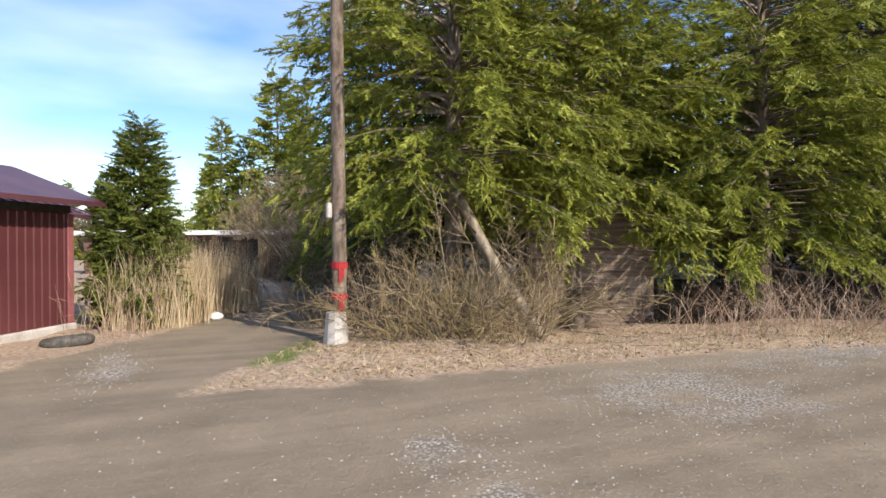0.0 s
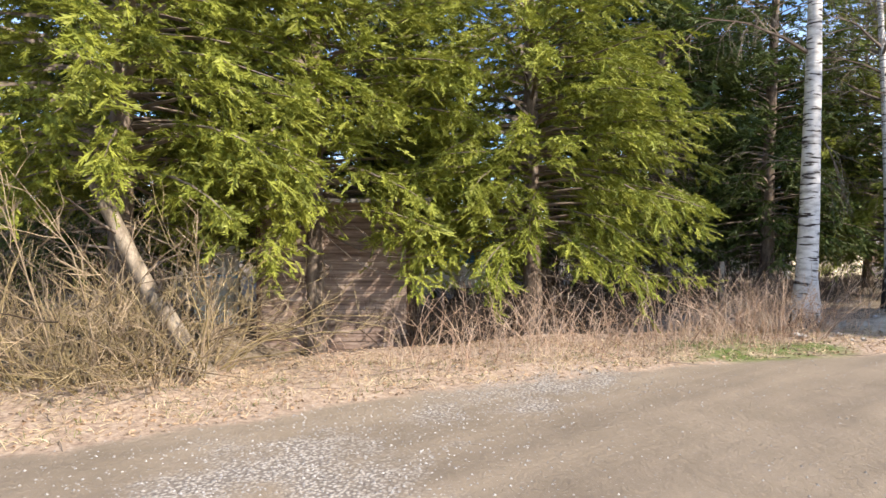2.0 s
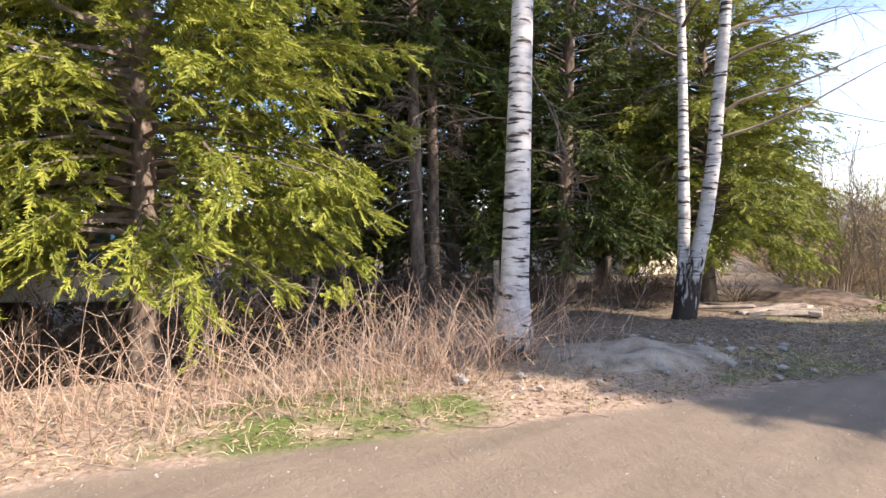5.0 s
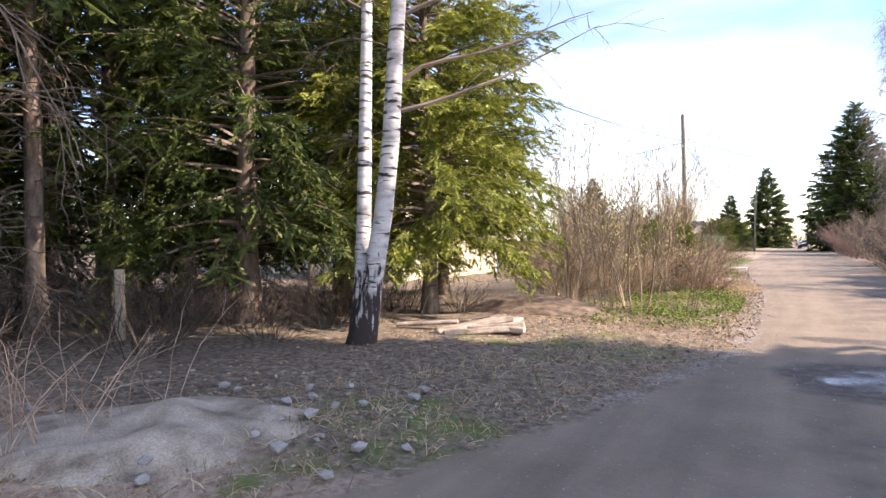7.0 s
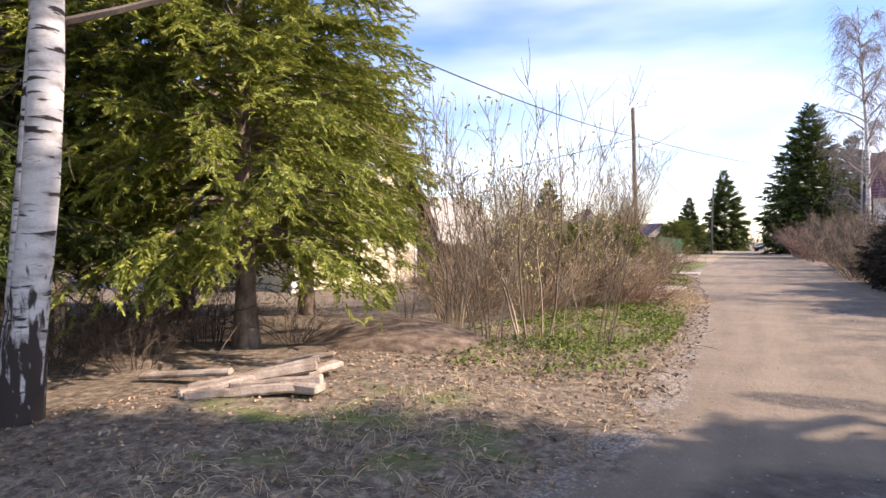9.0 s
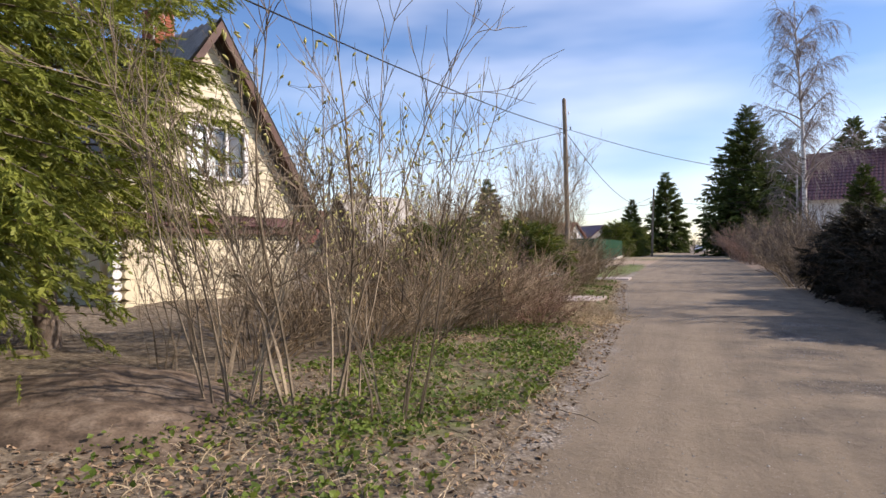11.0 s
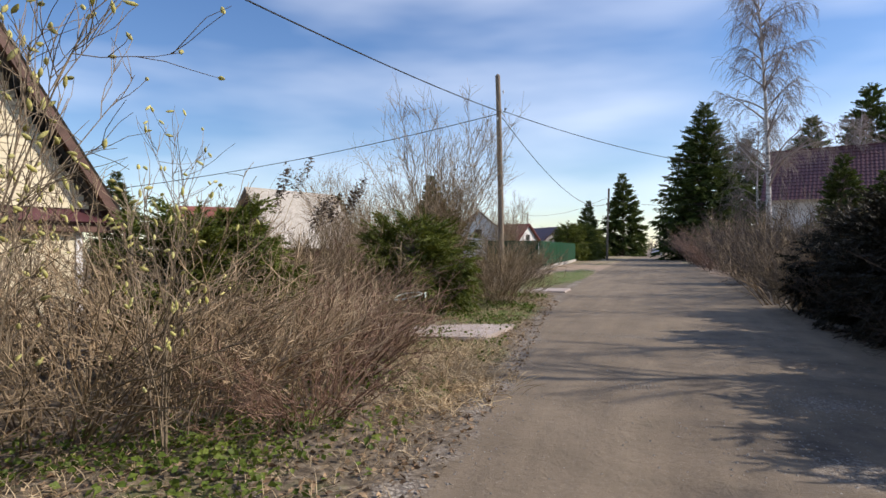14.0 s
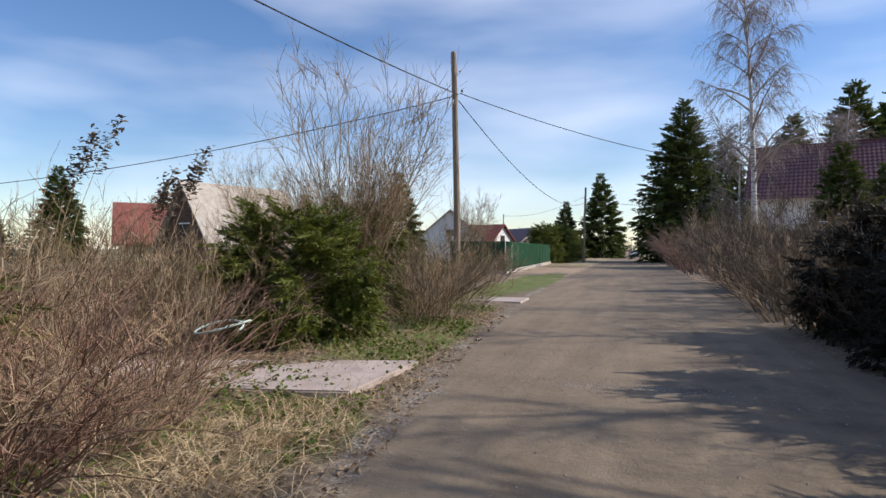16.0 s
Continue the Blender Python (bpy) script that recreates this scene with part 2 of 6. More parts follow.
M_TWIG_RED = material("reddish_twig", [(0.16, 0.09, 0.062), (0.36, 0.235, 0.17)], scale=2.5, bump=0, random_value=0.55)
M_TWIG_DARK = material("dark_twig", [(0.10, 0.075, 0.06), (0.20, 0.16, 0.125)], scale=2.5, bump=0, random_value=0.3)
# dead twigs darkened so the colour carries the shade under the spruces
M_BRUSH_SHADE = material("shade_dark_brushwood", [(0.05, 0.036, 0.028), (0.11, 0.085, 0.066)], scale=2.5, bump=0, random_value=0.4)
M_TWIG_PALE = material("birch_twig", [(0.22, 0.18, 0.16), (0.36, 0.31, 0.28)], scale=2.5, bump=0, random_value=0.2)
M_TWIG_TAN = material("tan_twig", [(0.24, 0.17, 0.10), (0.40, 0.30, 0.19), (0.52, 0.41, 0.28)], scale=2.5, bump=0, random_value=0.3)
M_STRAW = material("dry_stalk", [(0.34, 0.25, 0.145), (0.52, 0.41, 0.26), (0.62, 0.51, 0.35)], scale=3, bump=0, random_value=0.3, translucent=0.15)
M_LEAF_GREEN = material("fresh_leaf", [(0.05, 0.088, 0.014), (0.115, 0.165, 0.025), (0.20, 0.245, 0.045)], scale=4, bump=0, random_value=0.35, translucent=0.3, rough=0.6)
M_LEAF_DRY = material("dead_leaf", [(0.16, 0.10, 0.06), (0.34, 0.23, 0.14), (0.50, 0.38, 0.25)], scale=5, bump=0, random_value=0.45)
M_CATKIN = material("willow_catkin", [(0.55, 0.52, 0.16), (0.70, 0.66, 0.32)], scale=20, bump=0, random_value=0.25, translucent=0.3)
M_POLE = material("weathered_pole_wood", [(0.13, 0.10, 0.075), (0.25, 0.20, 0.15), (0.34, 0.28, 0.21)], scale=4, bump=0.4, stretch=(6, 6, 0.4))
M_WIRE = material("black_cable", [(0.02, 0.02, 0.02), (0.04, 0.04, 0.04)], bump=0)
M_SIDING = material("cream_siding", [(0.66, 0.58, 0.40), (0.75, 0.67, 0.48)], scale=1.5, rough=0.55, bump=0.05, fine=0.05, random_value=0.05)
M_TRIMWOOD = material("brown_fascia_paint", [(0.085, 0.045, 0.035), (0.15, 0.085, 0.065)], scale=4, rough=0.6, bump=0.1)
M_ROOFGREY = material("grey_corrugated_sheet", [(0.19, 0.175, 0.16), (0.30, 0.28, 0.255)], scale=2.5, rough=0.85, bump=0.2)
M_BRICK = material("red_brick", [(0.28, 0.09, 0.05), (0.40, 0.15, 0.085)], scale=6, bump=0.4, random_value=0.25)
M_WHITE = material("white_paint", [(0.72, 0.71, 0.69), (0.82, 0.81, 0.79)], scale=3, rough=0.5, bump=0.05, fine=0.05)
M_GLASS = bpy.data.materials.new("window_glass")
M_GLASS.use_nodes = True
_g = M_GLASS.node_tree.nodes["Principled BSDF"]
_g.inputs["Base Color"].default_value, _g.inputs["Roughness"].default_value = (0.9, 0.95, 0.95, 1), 0.03
_g.inputs["Transmission Weight"].default_value = 1.0
M_DARK = material("dark_interior", [(0.03, 0.028, 0.025), (0.06, 0.055, 0.05)], bump=0)
M_CURTAIN = material("white_curtain", [(0.6, 0.6, 0.6), (0.75, 0.75, 0.74)], scale=6, bump=0.2, stretch=(6, 6, 0.3))
M_MAROON = material("maroon_sheet_metal", [(0.085, 0.026, 0.028), (0.115, 0.036, 0.038)], scale=1.2, rough=0.42, bump=0.05, fine=0.06)
M_MAROONROOF = material("maroon_roof_metal", [(0.075, 0.03, 0.036), (0.12, 0.05, 0.058)], scale=2, rough=0.38, bump=0.05, fine=0.08)
M_CONCRETE = material("concrete", [(0.32, 0.29, 0.26), (0.46, 0.43, 0.39), (0.54, 0.50, 0.46)], scale=3.5, bump=0.3, fine=0.18)
M_SLAB = material("pinkish_concrete", [(0.36, 0.30, 0.265), (0.47, 0.40, 0.36), (0.53, 0.46, 0.42)], scale=2.2, bump=0.25, fine=0.12)
# near-black boards: the shade on their road side is in the colour
M_SHADEWOOD = material("shade_black_boards", [(0.014, 0.009, 0.008), (0.03, 0.02, 0.017)], scale=3, bump=0.3, stretch=(0.6, 0.6, 7), random_value=0.2)
M_WOODDARK = material("dark_brown_boards", [(0.055, 0.032, 0.024), (0.12, 0.072, 0.052), (0.17, 0.11, 0.08)], scale=3, bump=0.4, stretch=(0.6, 0.6, 7), random_value=0.25)
M_PLANK = material("pale_old_board", [(0.24, 0.195, 0.145), (0.46, 0.39, 0.30)], scale=4, bump=0.3, stretch=(7, 1, 7), random_value=0.2)
M_BEAM = material("pale_broken_beam", [(0.16, 0.12, 0.088), (0.32, 0.255, 0.195), (0.42, 0.355, 0.285)], scale=7, bump=0.5, random_value=0.2)
M_GREENFENCE = material("green_sheet_metal", [(0.008, 0.055, 0.026), (0.014, 0.08, 0.038)], scale=2, rough=0.45, bump=0.05, fine=0.06)
M_BLUE = material("faded_blue_paint", [(0.07, 0.22, 0.42), (0.12, 0.32, 0.55)], scale=2, rough=0.5, bump=0.1)
M_RUBBER = material("old_rubber", [(0.055, 0.052, 0.047), (0.14, 0.125, 0.105)], scale=12, bump=0.3, rough=0.8)
M_RED = material("red_ribbon", [(0.30, 0.015, 0.02), (0.42, 0.03, 0.035)], scale=8, bump=0.1, rough=0.6)
M_SAND = material("grey_sand", [(0.17, 0.14, 0.10), (0.36, 0.30, 0.225), (0.47, 0.41, 0.32)], scale=3.2, bump=0.6, fine=0.25)
M_STONE = material("rubble", [(0.22, 0.205, 0.185), (0.42, 0.395, 0.36)], scale=8, bump=0.5, random_value=0.3)
M_CAR = material("silver_car_paint", [(0.45, 0.47, 0.5), (0.5, 0.52, 0.55)], rough=0.25, bump=0, metal=0.3, fine=0.02)

# ---- shape helpers ----
def rng_of(seed):
    return np.random.default_rng(seed)


def unit(v):
    return v / np.maximum(np.linalg.norm(v, axis=-1, keepdims=True), 1e-9)


def mesh_of(name, verts, faces, mat, smooth=False, tone=None):
    me = bpy.data.meshes.new(name)
    me.from_pydata(np.asarray(verts).reshape(-1, 3).tolist(), [], np.asarray(faces).tolist() if isinstance(faces, np.ndarray) else faces)
    if mat:
        me.materials.append(mat)
    if smooth:
        me.shade_smooth()
    if tone is not None:
        a = me.attributes.new("tone", "FLOAT", "POINT")
        a.data.foreach_set("value", np.asarray(tone, dtype=np.float32))
    return me


def grow(p0, d0, length, r0, r1, rng, steps=6, bend=(0, 0, 0), wander=0.12):
    """Many stems at once: each starts at p0 towards d0, bends by the vector bend over its length and wanders."""
    p, d = np.array(p0, float), unit(np.array(d0, float))
    count = len(p)
    length = np.broadcast_to(np.asarray(length, float), (count,))
    bend = np.broadcast_to(np.asarray(bend, float), (count, 3))
    pts = [p]
    for k in range(steps - 1):
        p = p + d * (length / (steps - 1))[:, None]
        d = unit(d + bend / (steps - 1) + rng.normal(0, wander, (count, 3)))
        pts.append(p)
    f = np.linspace(0, 1, steps)
    r0, r1 = (np.broadcast_to(np.asarray(q, float), (count,)) for q in (r0, r1))
    return np.stack(pts, 1), r0[:, None] * (1 - f) + r1[:, None] * f


def sprout(pts, per, rng, lo=0.3, hi=0.95, spread=0.8, up=0.3):
    """Places and directions for side shoots: per shoots on each stem."""
    count, steps = pts.shape[:2]
    i = np.repeat(np.arange(count), per)
    f = rng.uniform(lo, hi, len(i)) * (steps - 1)
    k = np.minimum(f.astype(int), steps - 2)
    a, b = pts[i, k], pts[i, k + 1]
    p = a + (b - a) * (f - k)[:, None]
    d = unit(unit(b - a) + rng.normal(0, spread, (len(i), 3)) + np.array((0, 0, up)))
    return p, d, f / (steps - 1), i


def tubes(pts, rad, sides=3):
    """Vertices and faces of tapered tubes along the stems."""
    count, steps = pts.shape[:2]
    t = unit(np.gradient(pts, axis=1))
    ref = np.where(np.abs(t[..., 2:3]) > 0.9, np.array((1.0, 0, 0)), np.array((0, 0, 1.0)))
    u = unit(np.cross(t, ref))
    v = np.cross(t, u)
    a = np.arange(sides) * 2 * math.pi / sides
    ring = pts[:, :, None] + rad[:, :, None, None] * (u[:, :, None] * np.cos(a)[:, None] + v[:, :, None] * np.sin(a)[:, None])
    verts = ring.reshape(-1, 3)
    c, k, s = np.meshgrid(np.arange(count), np.arange(steps - 1), np.arange(sides), indexing="ij")
    base = (c * steps + k) * sides
    n = (s + 1) % sides
    faces = np.stack([base + s, base + n, base + sides + n, base + sides + s], -1).reshape(-1, 4)
    return verts, faces


def joined(*sets):
    vs, fs, off = [], [], 0
    for v, f in sets:
        vs.append(v)
        fs.extend((np.asarray(f) + off).tolist())
        off += len(v)
    return np.concatenate(vs), fs


def ob_of(name, me, parent=None, label="", m=None):
    o = new(name, me)
    if parent is not None:
        o.parent = parent
    if m is not None:
        o.matrix_basis = m
    if label:
        tagged(o, label)
    return o


def part(name, bm, mat, parent=None, label="", m=None, smooth=False):
    me = bpy.data.meshes.new(name)
    bm.to_mesh(me)
    bm.free()
    me.materials.append(mat)
    if smooth:
        me.shade_smooth()
    return ob_of(name, me, parent, label, m)


def thing(name, label, category, m=None, group="", kind=""):
    e = new(name)
    e.empty_display_size = 0.2
    if m is not None:
        e.matrix_basis = m
    return tagged(e, label, category, group, kind)


def box(bm, x0, x1, y0, y1, z0, z1, bevel=0.0):
    r = bmesh.ops.create_cube(bm, size=1.0)
    bmesh.ops.transform(bm, matrix=Matrix.Translation(((x0 + x1) / 2, (y0 + y1) / 2, (z0 + z1) / 2)) @ Matrix.Diagonal((x1 - x0, y1 - y0, z1 - z0, 1)), verts=r["verts"])
    if bevel:
        edges = list({e for v in r["verts"] for e in v.link_edges})
        bmesh.ops.bevel(bm, geom=edges, offset=bevel, segments=1, affect="EDGES")
    return bm


def box_part(name, dims, mat, parent=None, label="", bevel=0.006, m=None):
    return part(name, box(bmesh.new(), *dims, bevel), mat, parent, label, m)


def prism(bm, outline, y0, y1):
    """A flat outline in x and z drawn out along y."""
    a = [bm.verts.new((x, y0, z)) for x, z in outline]
    b = [bm.verts.new((x, y1, z)) for x, z in outline]
    bm.faces.new(a)
    bm.faces.new(b[::-1])
    for i in range(len(a)):
        j = (i + 1) % len(a)
        bm.faces.new((a[j], a[i], b[i], b[j]))
    bmesh.ops.recalc_face_normals(bm, faces=bm.faces)
    return bm


# ---- ground ----
ROAD_L = [(-60, -7.5), (-14, -6.2), (-9, -5.6), (-4, -5.3), (0, -4.4), (4, -2.7), (8, -1.3), (12, -0.35), (18, -0.45), (24, -0.75), (30, -1.45), (40, -2.2), (60, -2.6), (90, -2.6), (130, -2.4), (400, -2.0)]
ROAD_R = [(-60, 6), (10, 4.2), (24, 3.75), (40, 3.5), (60, 4.0), (90, 3.2), (130, 2.2), (400, 2.2)]
SIDE = [(-3.0, -13.6), (-6.8, -11.4), (-9.6, -9.7), (-12.6, -8.2), (-17, -5.8), (-30, 2.0)]


def edge_x(table, y):
    return np.interp(y, [a for a, b in table], [b for a, b in table])


def to_line(x, y, line):
    best = np.full(np.shape(x), 1e9)
    for (ax, ay), (bx, by) in zip(line, line[1:]):
        t = np.clip(((x - ax) * (bx - ax) + (y - ay) * (by - ay)) / ((bx - ax) ** 2 + (by - ay) ** 2), 0, 1)
        best = np.minimum(best, np.hypot(x - ax - t * (bx - ax), y - ay - t * (by - ay)))
    return best


def wave(x, y):
    return np.sin(x * 1.9 + 0.7 * y) * np.cos(y * 1.3 - 0.4 * x) + 0.6 * np.sin(x * 4.3 - y * 2.9 + 1.0)


def road_amount(x, y):
    main = np.minimum(x - edge_x(ROAD_L, y), edge_x(ROAD_R, y) - x)
    side = 1.35 - to_line(x, y, SIDE)
    return np.maximum(main, side)


def ground_z(x, y):
    x, y = np.asarray(x, float), np.asarray(y, float)
    off = np.clip(-road_amount(x, y), 0, 6)
    bank = 0.02 * np.minimum(off, 2.0) * (1 + 0.5 * wave(x * 0.4, y * 0.4)) + 0.03 * wave(x, y) * np.minimum(off, 1.0)
    heap = 0.07 * np.exp(-(((x + 4.0) / 1.3) ** 2 + ((y - 6.2) / 0.9) ** 2))
    dip = -0.38 * np.clip((off - 2.6) / 1.6, 0, 1) * np.clip((y + 7.5) / 1.5, 0, 1) * np.clip((5.0 - y) / 2.5, 0, 1) * (x < -6)
    far = np.clip(np.hypot(x, y) - 60, 0, 500)
    return bank + heap + dip + 0.004 * wave(x * 2, y * 2) + 0.002 * far * (x < -30)


def graded(lo, hi, fine, reach):
    core = list(np.arange(lo, hi + fine / 2, fine))
    a, b, s = core[0], core[-1], fine
    left, right = [], []
    while a > -reach:
        s *= 1.35
        a -= s
        left.append(a)
    s = fine
    while b < reach:
        s *= 1.35
        b += s
        right.append(b)
    return np.array(left[::-1] + core + right)


def build_ground():
    xs, ys = graded(-14, 7, 0.16, 2500), graded(-14, 46, 0.18, 2500)
    gx, gy = np.meshgrid(xs, ys)
    v = np.stack([gx, gy, ground_z(gx, gy)], -1).reshape(-1, 3)
    w = len(xs)
    j, i = np.meshgrid(np.arange(len(ys) - 1), np.arange(w - 1), indexing="ij")
    a = (j * w + i).reshape(-1)
    me = mesh_of("ground", v, np.stack([a, a + 1, a + w + 1, a + w], -1), M_GROUND, True)
    x, y = v[:, 0], v[:, 1]
    road = np.clip(0.5 + road_amount(x, y) / 0.9, 0, 1)
    green = np.zeros(len(v))
    for cx, cy, rx, ry, top in GREEN:
        green = np.maximum(green, top * np.clip(1.3 - ((x - cx) / rx) ** 2 - ((y - cy) / ry) ** 2, 0, 1))
    green = np.maximum(green, 0.45 * (np.hypot(x, y) > 70))
    grav = np.zeros(len(v))
    for cx, cy, rx, ry, top in GRAVEL:
        grav = np.maximum(grav, top * np.clip(1.3 - ((x - cx) / rx) ** 2 - ((y - cy) / ry) ** 2, 0, 1))
    rim = np.exp(-((x - edge_x(ROAD_L, y) + 0.1) / 0.28) ** 2) * (y > 8) * (y < 45) * 0.62
    grav = np.maximum(grav, rim)
    soil = np.clip((y - 4.6) / 2.0, 0, 1) * np.clip((60 - y) / 20, 0, 1) + np.clip((-7.4 - x) / 1.2, 0, 1) * (y > -7.5)
    soil = np.clip(soil, 0, 1) * (x < 8)
    at = me.color_attributes.new("mask", "FLOAT_COLOR", "POINT")
    at.data.foreach_set("color", np.stack([road, green, grav, soil], -1).astype(np.float32).reshape(-1))
    damp = np.zeros(len(v))
    for cx, cy, rx, ry, top in DAMP:
        damp = np.maximum(damp, top * np.clip(1.3 - ((x - cx) / rx) ** 2 - ((y - cy) / ry) ** 2, 0, 1))
    da = me.attributes.new("damp", "FLOAT", "POINT")
    da.data.foreach_set("value", damp.astype(np.float32))
    tagged(new("ground", me), "packed earth road with gravel, leaf litter and grass verges", "ground", kind="structure")


GREEN = [(-1.9, 17.6, 1.5, 4.2, 0.5), (-8.2, -9.4, 1.6, 1.0, 0.75), (-4.3, 1.6, 1.6, 1.8, 0.6), (-2.0, 25.0, 1.2, 1.6, 0.6), (-2.6, 30.5, 1.2, 3.5, 0.75), (-3.6, 48, 1.6, 14, 0.7), (-2.6, 6.6, 1.3, 1.5, 0.5), (-2.6, 11, 2, 1.5, 0.45)]
GRAVEL = [(-3.9, -5.6, 1.5, 1.6, 0.6), (-1.6, -8.4, 0.8, 1.2, 0.62), (-4.6, -2.6, 0.9, 2.2, 0.55), (-2.8, -8.6, 1.2, 0.5, 0.55), (-7.6, -11.2, 1.3, 0.4, 0.55), (2.1, 21.7, 0.5, 0.5, 0.62), (2.4, 23.6, 0.5, 0.5, 0.6), (1.0, 27.6, 1.4, 0.3, 0.5)]


DAMP = [(2.2, 22, 1.8, 13, 0.44), (1.3, 10.6, 1.5, 1.3, 0.95), (0.9, 13.5, 0.9, 0.4, 0.8), (2.6, 12.2, 1.0, 0.6, 0.8), (2.0, 8.0, 2.2, 2.0, 0.5), (1.75, 22.3, 0.55, 0.7, 0.62), (2.0, 20.4, 0.7, 0.7, 0.66), (2.2, 18.3, 0.9, 0.55, 0.72), (1.35, 24.3, 0.35, 0.3, 0.85), (0.7, 23.9, 0.4, 0.3, 0.5), (2.9, 24.5, 0.8, 2.5, 0.5), (1.2, 34.0, 1.6, 2.0, 0.5), (0.6, 45, 2.2, 3.0, 0.5), (0.5, 60, 2.0, 4, 0.5)]


# ---- plants ----
def spray_template(rng, pairs=9, wide=0.034):
    """One flat, forked twig of needles, one metre long towards x: slim leaves of two triangles each."""
    v, f = [], []
    for k in range(pairs):
        u = 0.08 + 0.9 * k / pairs
        for side in (-1, 1):
            ln = (0.30 - 0.15 * u) * rng.uniform(0.65, 1.3)
            ang = side * rng.uniform(0.5, 0.9)
            d = np.array((math.cos(ang), math.sin(ang), rng.uniform(-0.55, 0.45)))
            roll = rng.uniform(-1.2, 1.2)
            s = unit(np.cross(d, (0, 0, 1))) * math.cos(roll) + np.array((0, 0, 1)) * math.sin(roll)
            p = np.array((u, 0, -0.10 * u * u))
            w = wide * rng.uniform(0.7, 1.2)
            i = len(v)
            v += [p, p + d * ln * 0.45 + s * w, p + d * ln, p + d * ln * 0.45 - s * w]
            f.append((i, i + 1, i + 2, i + 3))
    i = len(v)
    v += [np.array((0.0, 0, 0)), np.array((0.5, 0.05, -0.01)), np.array((1.05, 0, -0.12)), np.array((0.5, -0.05, -0.05))]
    f.append((i, i + 1, i + 2, i + 3))
    return np.array(v), np.array(f)


def place_sprays(rng, origin, fwd, size, tone, wide=0.034, pairs=9):
    """Sprays of needles at origins, pointing along fwd."""
    vs, fs, ts, off = [], [], [], 0
    pick = rng.integers(0, 4, len(origin))
    for q in range(4):
        tv, tf = spray_template(rng, pairs, wide)
        o, x, s, tn = origin[pick == q], unit(fwd[pick == q]), size[pick == q], tone[pick == q]
        if not len(o):
            continue
        y = unit(np.cross(np.array((0, 0, 1.0)), x) + rng.normal(0, 0.8, x.shape))
        z = np.cross(x, y)
        m = np.stack([x, y, z], -1) * s[:, None, None]
        w = np.einsum("nij,kj->nki", m, tv) + o[:, None]
        vs.append(w.reshape(-1, 3))
        fs.append((tf[None] + (np.arange(len(o)) * len(tv))[:, None, None] + off).reshape(-1, 4))
        ts.append(np.repeat(tn, len(tv)))
        off += len(o) * len(tv)
    return np.concatenate(vs), np.concatenate(fs), np.concatenate(ts)


